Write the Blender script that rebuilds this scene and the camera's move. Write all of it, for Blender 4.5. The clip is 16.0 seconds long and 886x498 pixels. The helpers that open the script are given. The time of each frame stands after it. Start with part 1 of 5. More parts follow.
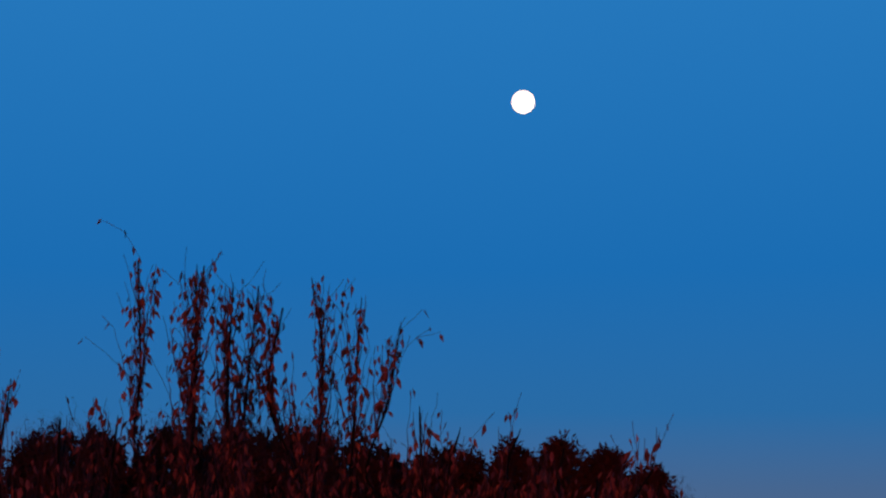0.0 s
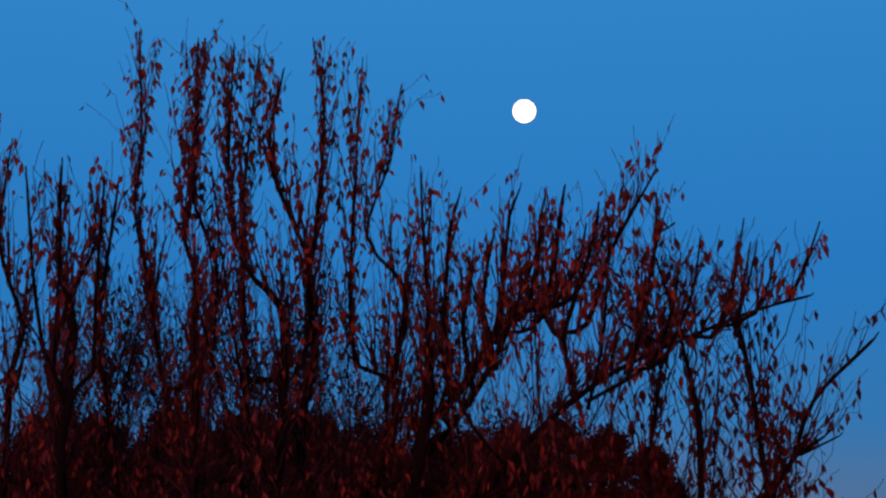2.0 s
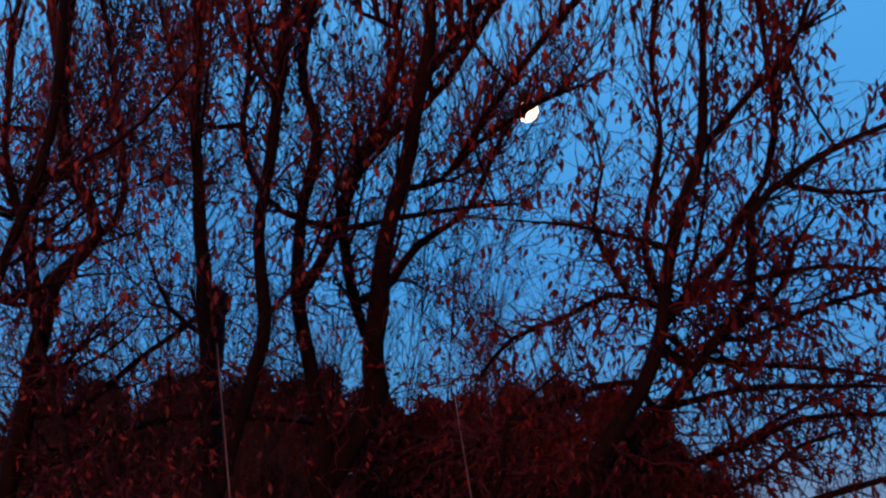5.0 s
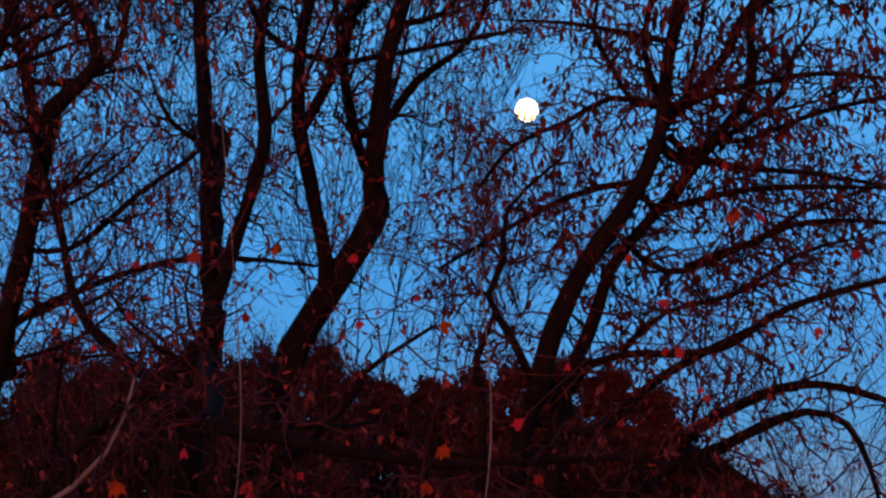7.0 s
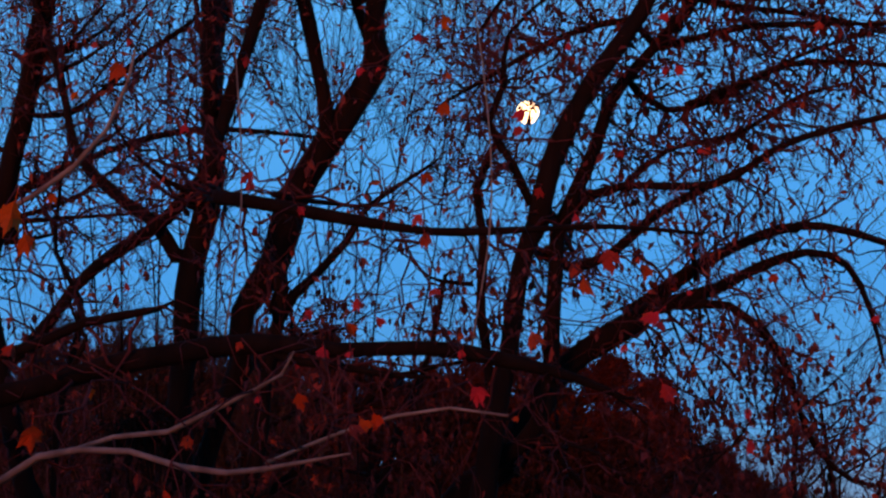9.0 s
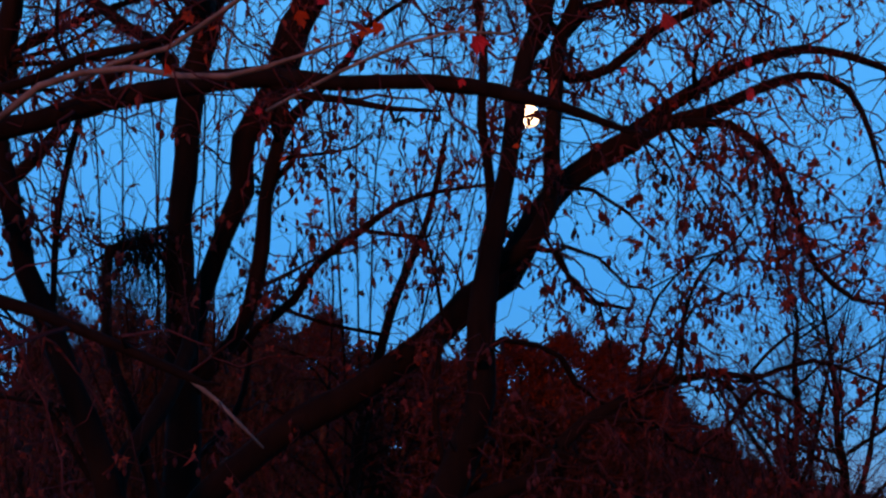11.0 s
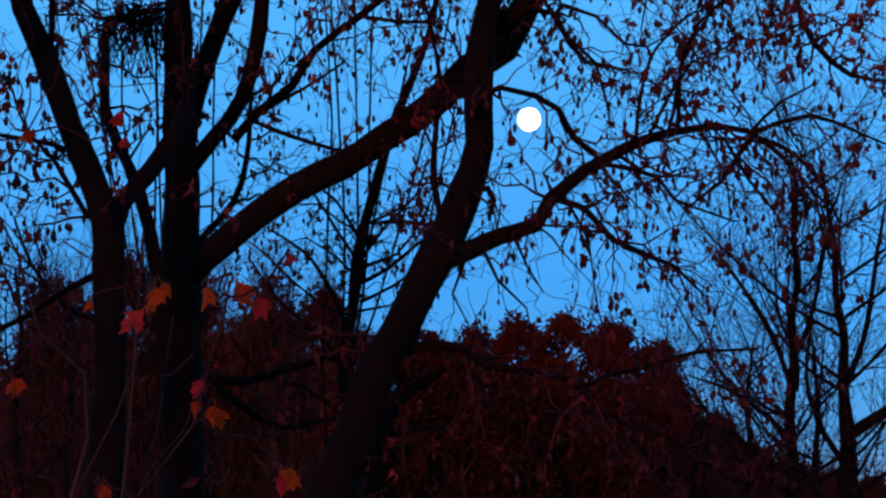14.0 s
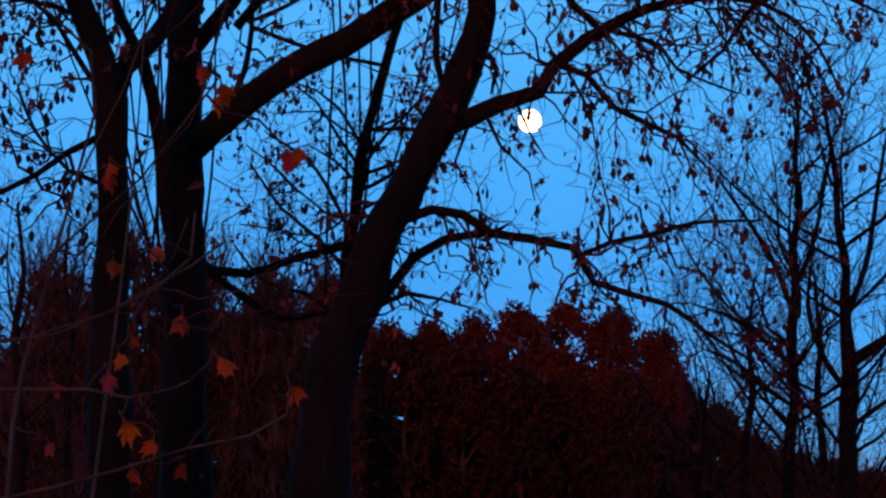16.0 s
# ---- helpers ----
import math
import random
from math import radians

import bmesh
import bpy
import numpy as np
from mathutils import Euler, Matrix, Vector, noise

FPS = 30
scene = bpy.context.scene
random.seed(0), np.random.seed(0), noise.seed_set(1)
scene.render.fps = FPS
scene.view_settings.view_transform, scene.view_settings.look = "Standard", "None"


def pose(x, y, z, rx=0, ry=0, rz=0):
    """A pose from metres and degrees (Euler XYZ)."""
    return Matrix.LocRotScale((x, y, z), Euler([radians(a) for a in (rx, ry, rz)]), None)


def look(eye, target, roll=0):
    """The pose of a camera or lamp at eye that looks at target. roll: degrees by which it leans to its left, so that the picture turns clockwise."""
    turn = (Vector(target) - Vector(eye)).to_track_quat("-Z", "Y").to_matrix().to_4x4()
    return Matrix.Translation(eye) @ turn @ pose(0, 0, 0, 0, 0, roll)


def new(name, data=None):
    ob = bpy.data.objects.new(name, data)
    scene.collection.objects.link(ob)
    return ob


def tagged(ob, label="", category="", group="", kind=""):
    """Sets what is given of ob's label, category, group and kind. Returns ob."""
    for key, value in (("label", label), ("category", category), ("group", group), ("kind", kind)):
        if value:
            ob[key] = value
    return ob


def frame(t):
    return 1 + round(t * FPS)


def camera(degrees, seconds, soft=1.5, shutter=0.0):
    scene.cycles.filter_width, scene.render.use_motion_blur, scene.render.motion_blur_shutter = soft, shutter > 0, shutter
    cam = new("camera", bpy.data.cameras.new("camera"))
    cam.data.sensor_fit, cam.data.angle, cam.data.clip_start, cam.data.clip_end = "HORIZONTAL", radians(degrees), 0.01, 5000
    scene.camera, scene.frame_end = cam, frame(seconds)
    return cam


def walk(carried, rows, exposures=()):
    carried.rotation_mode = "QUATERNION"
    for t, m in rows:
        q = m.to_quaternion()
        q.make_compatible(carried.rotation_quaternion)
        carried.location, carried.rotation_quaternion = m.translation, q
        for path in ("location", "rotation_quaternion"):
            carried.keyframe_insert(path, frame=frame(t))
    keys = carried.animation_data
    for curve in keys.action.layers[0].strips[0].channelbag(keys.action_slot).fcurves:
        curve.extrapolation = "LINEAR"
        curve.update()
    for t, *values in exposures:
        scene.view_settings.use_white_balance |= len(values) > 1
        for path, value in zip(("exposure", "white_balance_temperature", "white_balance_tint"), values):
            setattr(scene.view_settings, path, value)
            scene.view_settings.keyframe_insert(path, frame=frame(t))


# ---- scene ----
# ---- camera: slides down in front of the trees, looking a little upwards ----
cam = camera(28.0, 16.0, soft=2.4)
PATH = [  # seconds, x, y, z, tilt, yaw
    (0, 0.0, 0.0, 12.0, 98.144, 0.0), (0.5, -0.028, 0.088, 11.384, 98.371, 0.006), (1, -0.02, 0.136, 11.05, 98.457, 0.012),
    (1.5, -0.008, 0.188, 10.685, 98.457, 0.018), (2, 0.0, 0.275, 10.077, 98.461, 0.036), (2.5, 0.0, 0.355, 9.518, 98.465, 0.055),
    (3, 0.0, 0.432, 8.984, 98.469, 0.064), (3.5, 0.0, 0.505, 8.472, 98.472, 0.073), (4, 0.0, 0.564, 8.059, 98.474, 0.085),
    (4.5, 0.0, 0.614, 7.712, 98.476, 0.097), (5, 0.0, 0.665, 7.356, 98.477, 0.109), (5.2, 0.0, 0.684, 7.222, 98.477, 0.11),
    (6.2, 0.0, 0.779, 6.553, 98.478, 0.116), (7.3, 0.0, 0.866, 5.946, 98.477, 0.122), (7.5, 0.0, 0.878, 5.868, 98.48, 0.124),
    (8, 0.0, 0.91, 5.642, 98.488, 0.126), (8.5, 0.0, 0.95, 5.36, 98.518, 0.131), (9, 0.0, 0.999, 5.021, 98.564, 0.137),
    (9.2, 0.0, 1.02, 4.874, 98.582, 0.139), (10.2, 0.0, 1.109, 4.253, 98.651, 0.151), (11.3, 0.0, 1.191, 3.68, 98.725, 0.164),
    (11.5, 0.0, 1.205, 3.581, 98.734, 0.166), (12, 0.0, 1.241, 3.329, 98.757, 0.173), (12.5, 0.0, 1.277, 3.077, 98.775, 0.179),
    (13, 0.0, 1.313, 2.825, 98.794, 0.185), (13.5, 0.0, 1.348, 2.578, 98.812, 0.191), (14, 0.02, 1.378, 2.374, 98.824, 0.197),
    (14.5, 0.042, 1.402, 2.205, 98.835, 0.202), (15, 0.036, 1.429, 2.014, 98.85, 0.208), (15.5, 0.03, 1.458, 1.81, 98.864, 0.213),
    (16, 0.008, 1.487, 1.606, 98.879, 0.219)
]
EXPOSURES = [(0, -1.05, 6500, 10), (1.5, -0.85, 6750, 10), (2.5, -0.6, 7400, 11), (3.5, -0.25, 8200, 12), (5, 0.0, 8700, 12), (7.5, 0.14, 9000, 13), (9.2, 0.18, 8900, 13), (11.5, 0.26, 8200, 11), (16, 0.28, 8000, 10)]
walk(cam, [(t, pose(x, y, z, tilt, 0, yaw)) for t, x, y, z, tilt, yaw in PATH], EXPOSURES)

# ---- light: clear dusk sky, red afterglow of the set sun behind the camera ----
world = bpy.data.worlds.new("dusk_sky")
scene.world = world
world.use_nodes = True
wn, wl = world.node_tree.nodes, world.node_tree.links
coord = wn.new("ShaderNodeTexCoord")
split = wn.new("ShaderNodeSeparateXYZ")
ramp = wn.new("ShaderNodeValToRGB")
wl.new(coord.outputs["Generated"], split.inputs[0])
wl.new(split.outputs["Z"], ramp.inputs[0])
wl.new(ramp.outputs[0], wn["Background"].inputs[0])
stops = [(0.0, (0.14, 0.27, 0.54)), (0.05, (0.045, 0.30, 0.78)), (0.13, (0.022, 0.31, 0.92)), (0.3, (0.04, 0.39, 1.05)), (0.6, (0.015, 0.12, 0.42)), (1.0, (0.008, 0.06, 0.24))]
ramp.color_ramp.elements[0].position, ramp.color_ramp.elements[0].color = 0.0, (*stops[0][1], 1)
ramp.color_ramp.elements[1].position, ramp.color_ramp.elements[1].color = 1.0, (*stops[-1][1], 1)
for at, colour in stops[1:-1]:
    ramp.color_ramp.elements.new(at).color = (*colour, 1)
wn["Background"].inputs[1].default_value = 1.0

glow = new("afterglow_sun", bpy.data.lights.new("afterglow_sun", "SUN"))
glow.data.energy, glow.data.color, glow.data.angle = 2.8, (1.0, 0.20, 0.07), radians(14)
glow.matrix_world = look((-30, -100, 14), (0, 0, 0))


# ---- materials ----
def material(name):
    m = bpy.data.materials.new(name)
    m.use_nodes = True
    return m, m.node_tree.nodes, m.node_tree.links, m.node_tree.nodes["Principled BSDF"]


def noise_ramp(n, l, scale, colours, detail=6.0, space="Object", stretch=(1, 1, 1)):
    c = n.new("ShaderNodeTexCoord")
    mp = n.new("ShaderNodeMapping")
    mp.inputs["Scale"].default_value = stretch
    t = n.new("ShaderNodeTexNoise")
    t.inputs["Scale"].default_value, t.inputs["Detail"].default_value = scale, detail
    r = n.new("ShaderNodeValToRGB")
    r.color_ramp.elements[0].position, r.color_ramp.elements[1].position = 0.3, 0.7
    r.color_ramp.elements[0].color, r.color_ramp.elements[1].color = (*colours[0], 1), (*colours[1], 1)
    l.new(c.outputs[space], mp.inputs[0])
    l.new(mp.outputs[0], t.inputs["Vector"])
    l.new(t.outputs["Fac"], r.inputs[0])
    return t, r


def bark_material(name, dark, light):
    m, n, l, b = material(name)
    t, r = noise_ramp(n, l, 14, (dark, light), stretch=(1, 1, 0.22))
    t2, r2 = noise_ramp(n, l, 1.7, ((0.55, 0.55, 0.6), (1.15, 1.1, 1.0)))
    mix = n.new("ShaderNodeMix")
    mix.data_type, mix.blend_type = "RGBA", "MULTIPLY"
    mix.inputs[0].default_value = 1.0
    l.new(r.outputs[0], mix.inputs[6])
    l.new(r2.outputs[0], mix.inputs[7])
    l.new(mix.outputs[2], b.inputs["Base Color"])
    bump = n.new("ShaderNodeBump")
    bump.inputs["Strength"].default_value, bump.inputs["Distance"].default_value = 0.8, 0.02
    l.new(t.outputs["Fac"], bump.inputs["Height"])
    l.new(bump.outputs[0], b.inputs["Normal"])
    b.inputs["Roughness"].default_value = 0.95
    b.inputs["Specular IOR Level"].default_value = 0.1
    return m


def leaf_material(name, colours, island=True, through_light=0.25):
    m, n, l, b = material(name)
    if island:
        pick = n.new("ShaderNodeNewGeometry").outputs["Random Per Island"]
    else:
        pick = n.new("ShaderNodeObjectInfo").outputs["Random"]
    r = n.new("ShaderNodeValToRGB")
    e = r.color_ramp.elements
    e[0].color, e[1].color = (*colours[0], 1), (*colours[-1], 1)
    for i, c in enumerate(colours[1:-1]):
        e.new((i + 1) / (len(colours) - 1)).color = (*c, 1)
    l.new(pick, r.inputs[0])
    t, r2 = noise_ramp(n, l, 30, ((0.6, 0.55, 0.5), (1.2, 1.15, 1.1)))
    mix = n.new("ShaderNodeMix")
    mix.data_type, mix.blend_type = "RGBA", "MULTIPLY"
    mix.inputs[0].default_value = 1.0
    l.new(r.outputs[0], mix.inputs[6])
    l.new(r2.outputs[0], mix.inputs[7])
    l.new(mix.outputs[2], b.inputs["Base Color"])
    b.inputs["Roughness"].default_value = 0.75
    b.inputs["Specular IOR Level"].default_value = 0.15
    tr = n.new("ShaderNodeBsdfTranslucent")
    l.new(mix.outputs[2], tr.inputs["Color"])
    sh = n.new("ShaderNodeMixShader")
    sh.inputs[0].default_value = through_light
    l.new(b.outputs[0], sh.inputs[1])
    l.new(tr.outputs[0], sh.inputs[2])
    l.new(sh.outputs[0], n["Material Output"].inputs["Surface"])
    return m


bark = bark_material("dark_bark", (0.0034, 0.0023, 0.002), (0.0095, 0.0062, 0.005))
twig_bark = bark_material("twig_bark", (0.032, 0.0125, 0.0145), (0.082, 0.028, 0.032))
pale_bark = bark_material("pale_twig_bark", (0.085, 0.085, 0.08), (0.2, 0.2, 0.185))
dull_bark = bark_material("dull_twig_bark", (0.025, 0.018, 0.015), (0.08, 0.058, 0.046))
grey_bark = bark_material("grey_bark", (0.015, 0.011, 0.01), (0.05, 0.036, 0.03))
russet_leaf = leaf_material("russet_leaf", [(0.105, 0.031, 0.031), (0.235, 0.049, 0.038), (0.165, 0.049, 0.045), (0.12, 0.039, 0.037), (0.3, 0.068, 0.031)])
brown_leaf = leaf_material("brown_leaf", [(0.038, 0.014, 0.013), (0.075, 0.02, 0.019), (0.135, 0.023, 0.022), (0.05, 0.016, 0.016)])
orange_leaf = leaf_material("orange_leaf", [(0.42, 0.07, 0.008), (0.3, 0.02, 0.012), (0.46, 0.1, 0.01), (0.36, 0.035, 0.01)], island=False, through_light=0.35)
red_leaf = leaf_material("red_leaf", [(0.32, 0.03, 0.03), (0.45, 0.03, 0.05), (0.38, 0.07, 0.02), (0.28, 0.02, 0.03)], island=False, through_light=0.35)
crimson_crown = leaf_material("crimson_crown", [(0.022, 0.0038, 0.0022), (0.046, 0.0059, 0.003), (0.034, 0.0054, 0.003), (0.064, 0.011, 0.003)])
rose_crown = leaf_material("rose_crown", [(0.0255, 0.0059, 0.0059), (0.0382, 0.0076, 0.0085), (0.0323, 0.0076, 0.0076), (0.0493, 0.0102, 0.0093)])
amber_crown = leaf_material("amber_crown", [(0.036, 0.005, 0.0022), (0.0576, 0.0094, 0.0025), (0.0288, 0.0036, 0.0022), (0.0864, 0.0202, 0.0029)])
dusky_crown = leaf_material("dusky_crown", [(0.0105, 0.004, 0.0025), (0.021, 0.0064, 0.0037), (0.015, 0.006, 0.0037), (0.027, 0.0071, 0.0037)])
# leaf colour darkened to stand for shade low in the wood
shade_dark_crown = leaf_material("shade_dark_crown", [(0.008, 0.0028, 0.0022), (0.015, 0.004, 0.003), (0.01, 0.004, 0.003), (0.022, 0.005, 0.003)])

ground_mat, n_, l_, b_ = material("leaf_strewn_grass")
t_, r_ = noise_ramp(n_, l_, 0.6, ((0.03, 0.045, 0.015), (0.12, 0.05, 0.02)), detail=12)
l_.new(r_.outputs[0], b_.inputs["Base Color"])
b_.inputs["Roughness"].default_value = 0.95

moon_mat, n_, l_, b_ = material("moonlight")
b_.inputs["Base Color"].default_value = (0.1, 0.1, 0.1, 1)
t_, r_ = noise_ramp(n_, l_, 0.06, ((1.0, 0.64, 0.42), (1.0, 0.74, 0.52)), detail=3)
l_.new(r_.outputs[0], b_.inputs["Emission Color"])
b_.inputs["Emission Strength"].default_value = 6.0


# ---- mesh helpers ----
class Soup:
    """Collects vertices and faces, to be made into one mesh."""

    def __init__(self):
        self.v, self.f = [], []

    def add(self, verts, faces):
        o = len(self.v)
        self.v.extend(verts)
        self.f.extend(tuple(i + o for i in q) for q in faces)

    def tube(self, pts, sides=6, lump=0.0, seed=0.0):
        """pts: (Vector, radius) along a limb; closed at both ends."""
        o = len(self.v)
        a = None
        for i, (p, r) in enumerate(pts):
            d = (pts[min(i + 1, len(pts) - 1)][0] - pts[max(i - 1, 0)][0]).normalized()
            if a is None:
                a = d.orthogonal().normalized()
            else:
                a = (a - d * a.dot(d)).normalized()
            b = d.cross(a)
            for s in range(sides):
                w = 2 * math.pi * s / sides
                rr = r
                if lump:
                    rr *= 1 + lump * noise.noise(Vector((p.x * 3 + seed + 9 * math.cos(w) * r, p.y * 3 + 9 * math.sin(w) * r, p.z * 3)))
                self.v.append(p + (a * math.cos(w) + b * math.sin(w)) * rr)
        for i in range(len(pts) - 1):
            for s in range(sides):
                q = o + i * sides + s
                w = o + i * sides + (s + 1) % sides
                self.f.append((q, w, w + sides, q + sides))
        self.f.append(tuple(o + s for s in reversed(range(sides))))
        self.f.append(tuple(o + (len(pts) - 1) * sides + s for s in range(sides)))

    def mesh(self, name, smooth=True):
        me = bpy.data.meshes.new(name)
        me.from_pydata([tuple(p) for p in self.v], [], self.f)
        if smooth:
            me.shade_smooth()
        me.update()
        return me


def part(name, soup, mat, parent, label="", smooth=True, kind=""):
    ob = new(name, soup.mesh(name, smooth))
    ob.data.materials.append(mat)
    ob.parent = parent
    ob.matrix_parent_inverse = Matrix.Translation(-parent.location)
    return tagged(ob, label, kind=kind)


def smooth_line(raw, step):
    """Catmull-Rom curve through (x, y, z, r) knots, sampled about every step metres."""
    k = [np.array(q, float) for q in raw]
    k = [2 * k[0] - k[1]] + k + [2 * k[-1] - k[-2]]
    out = []
    for i in range(1, len(k) - 2):
        n = max(1, int(np.linalg.norm(k[i + 1][:3] - k[i][:3]) / step))
        for j in range(n):
            t = j / n
            q = 0.5 * (2 * k[i] + (k[i + 1] - k[i - 1]) * t + (2 * k[i - 1] - 5 * k[i] + 4 * k[i + 1] - k[i + 2]) * t * t
                       + (3 * k[i] - k[i - 1] - 3 * k[i + 1] + k[i + 2]) * t ** 3)
            out.append(q)
    out.append(k[-2])
    return [(Vector(q[:3]), max(0.003, float(q[3]))) for q in out]


def rand_dir(rng):
    while True:
        v = Vector((rng.uniform(-1, 1), rng.uniform(-1, 1), rng.uniform(-1, 1)))
        if 0.05 < v.length < 1:
            return v.normalized()


def simple_leaf(soup, p, axis, side, size):
    """A narrow folded leaf: six corners, a keel along the middle."""
    nrm = axis.cross(side).normalized()
    w = size * 0.2
    v = [p, p + axis * size * 0.42 + side * w + nrm * w * 0.5, p + axis * size, p + axis * size * 0.42 - side * w + nrm * w * 0.5,
         p + axis * size * 0.5 - nrm * w * 0.1]
    soup.add(v, [(0, 1, 4), (1, 2, 4), (2, 3, 4), (3, 0, 4)])


def star_outline():
    """Five pointed lobes in the plane, stalk at the origin, tip along +y, one unit long."""
    tips = [(-0.44, -0.04), (-0.70, 0.44), (0.0, 1.0), (0.70, 0.44), (0.44, -0.04)]
    notch = [(-0.27, 0.20), (-0.17, 0.50), (0.17, 0.50), (0.27, 0.20)]
    ring = [(-0.06, 0.04)]
    for i, t in enumerate(tips):
        ring.append(t)
        if i < 4:
            ring.append(notch[i])
    return ring + [(0.06, 0.04)]


STAR = star_outline()


def star_leaf(soup, p, axis, side, size, curl=0.25, rng=None):
    """A lobed leaf; rng crumples and folds it."""
    nrm = axis.cross(side).normalized()
    fold = rng.uniform(0.5, 1.5) if rng else 0.0
    v = [p + axis * size * 0.3]
    for x, y in STAR:
        if rng:
            x, y = x * rng.uniform(0.6, 1.1), y * rng.uniform(0.75, 1.15)
        v.append(p + (axis * y + side * x * (1 - 0.35 * fold) + nrm * (fold * abs(x) - curl * (x * x + (y - 0.3) ** 2))) * size)
    n = len(STAR)
    soup.add(v, [(0, i + 1, (i + 1) % n + 1) for i in range(n)])


def toothed_leaf(soup, rng, curl, fold):
    """A large five-lobed leaf one unit long: each lobe with side teeth, folded along its middle, edges curled."""
    ring = [Vector((-0.05, 0.02, 0))]
    heads = [(-0.98, 0.62), (-0.52, 0.86), (0.0, 1.0), (0.52, 0.86), (0.98, 0.62)]
    for i, (lean, ln) in enumerate(heads):
        a = lean * 1.25 + rng.uniform(-0.12, 0.12)
        ln *= rng.uniform(0.82, 1.1)
        d, e = Vector((math.sin(a), math.cos(a), 0)), Vector((math.cos(a), -math.sin(a), 0))
        c = Vector((0, 0.22, 0))
        w = 0.14 if i in (0, 4) else 0.17
        for f, g in ((0.50, -0.75), (0.60, -1.15), (0.66, -0.55), (1.0, 0.0), (0.68, 0.55), (0.62, 1.15), (0.50, 0.75)):
            ring.append(c + d * ln * 0.8 * f * rng.uniform(0.95, 1.05) + e * w * g * rng.uniform(0.75, 1.2))
        if i < 4:
            b = (lean + heads[i + 1][0]) / 2 * 1.25
            ring.append(c + Vector((math.sin(b), math.cos(b), 0)) * 0.26 * rng.uniform(0.85, 1.2))
    ring.append(Vector((0.05, 0.02, 0)))
    lift = lambda q: Vector((q.x * (1 - 0.3 * fold), q.y, fold * abs(q.x) - curl * (q.x ** 2 + (q.y - 0.3) ** 2) + 0.05 * math.sin(9 * q.x + 7 * q.y)))
    n = len(ring)
    soup.add([lift(Vector((0, 0.26, 0)))] + [lift(q) for q in ring], [(0, k + 1, (k + 1) % n + 1) for k in range(n)])


def seed_ball(wood, rng, p, r):
    """A dry round seed head hanging on a thin stalk."""
    q = p + Vector((rng.uniform(-.02, .02), rng.uniform(-.02, .02), -rng.uniform(0.03, 0.08)))
    wood.tube([(p, 0.0016), (q, 0.0016)], 3)
    wood.tube([(q + Vector((0, 0, r * z)), r * w) for z, w in ((1.2, 0.3), (0.2, 0.95), (-0.8, 1.0), (-1.9, 0.25))], 4)


def shoot(wood, leaves, rng, p, d, length, r, up, wiggle, fork, leaf_rate, leaf_size, leaf_kind, depth=0, step=None):
    """A thin shoot that bends its way, forks, and carries leaves."""
    given = step
    step = given or (0.105 if length < 1.0 else 0.15)
    n = max(2, int(length / step))
    pts = [(p.copy(), r)]
    d = d.normalized()
    bend = rand_dir(rng)
    for i in range(n):
        d = (d + rand_dir(rng) * wiggle + Vector((0, 0, up))).normalized()
        kink = d.cross(bend).normalized() * (wiggle * 1.1 if i % 2 else -wiggle * 1.1)
        p = p + (d + kink).normalized() * step * rng.uniform(0.7, 1.3)
        f = (i + 1) / n
        rr = max(0.0022, r * (1 - 0.85 * f))
        pts.append((p.copy(), rr))
        if depth < 2 and rng.random() < fork and f > 0.12:
            nd = (d + rand_dir(rng) * 0.8 + Vector((0, 0, 0.15))).normalized()
            shoot(wood, leaves, rng, p, nd, length * rng.uniform(0.25, 0.55) * (1.1 - 0.5 * f), rr * 0.8, up, wiggle, fork * 0.7, leaf_rate, leaf_size, leaf_kind, depth + 1, given)
        for _ in range(3):
            if rng.random() < leaf_rate * (0.5 + 0.7 * f if f < 0.8 else 0.45) / 3:
                ax = (rand_dir(rng) * 0.7 + Vector((0, 0, -0.75)) + d * 0.25).normalized()
                sd = ax.cross(rand_dir(rng)).normalized()
                s = leaf_size * rng.uniform(0.55, 1.25)
                if leaf_kind == "long":
                    ax = (ax + Vector((0, 0, -1.3))).normalized()
                    sd = ax.cross(rand_dir(rng)).normalized()
                if leaf_kind == "star" and rng.random() < 0.74:
                    for _ in range(rng.choice((1, 1, 2))):
                        seed_ball(wood, rng, p, s * 0.23)
                else:
                    if leaf_kind == "star":
                        for _ in range(rng.choice((1, 2, 3))):
                            ax = (rand_dir(rng) * 0.6 + Vector((0, 0, -1))).normalized()
                            sd = ax.cross(rand_dir(rng)).normalized()
                            star_leaf(leaves, p + rand_dir(rng) * 0.03, ax, sd, s * rng.uniform(0.8, 1.3), 0.9, rng)
                    else:
                        simple_leaf(leaves, p + rand_dir(rng) * 0.02, ax, sd, s)
    wood.tube(pts, 3)


# ---- limbs of each tree: part, twig density, then (x, y, z, radius) along it, in metres ----
SKELETON = {}


def limb(tree, kind, density, *line):
    SKELETON.setdefault(tree, []).append((kind, density, line))


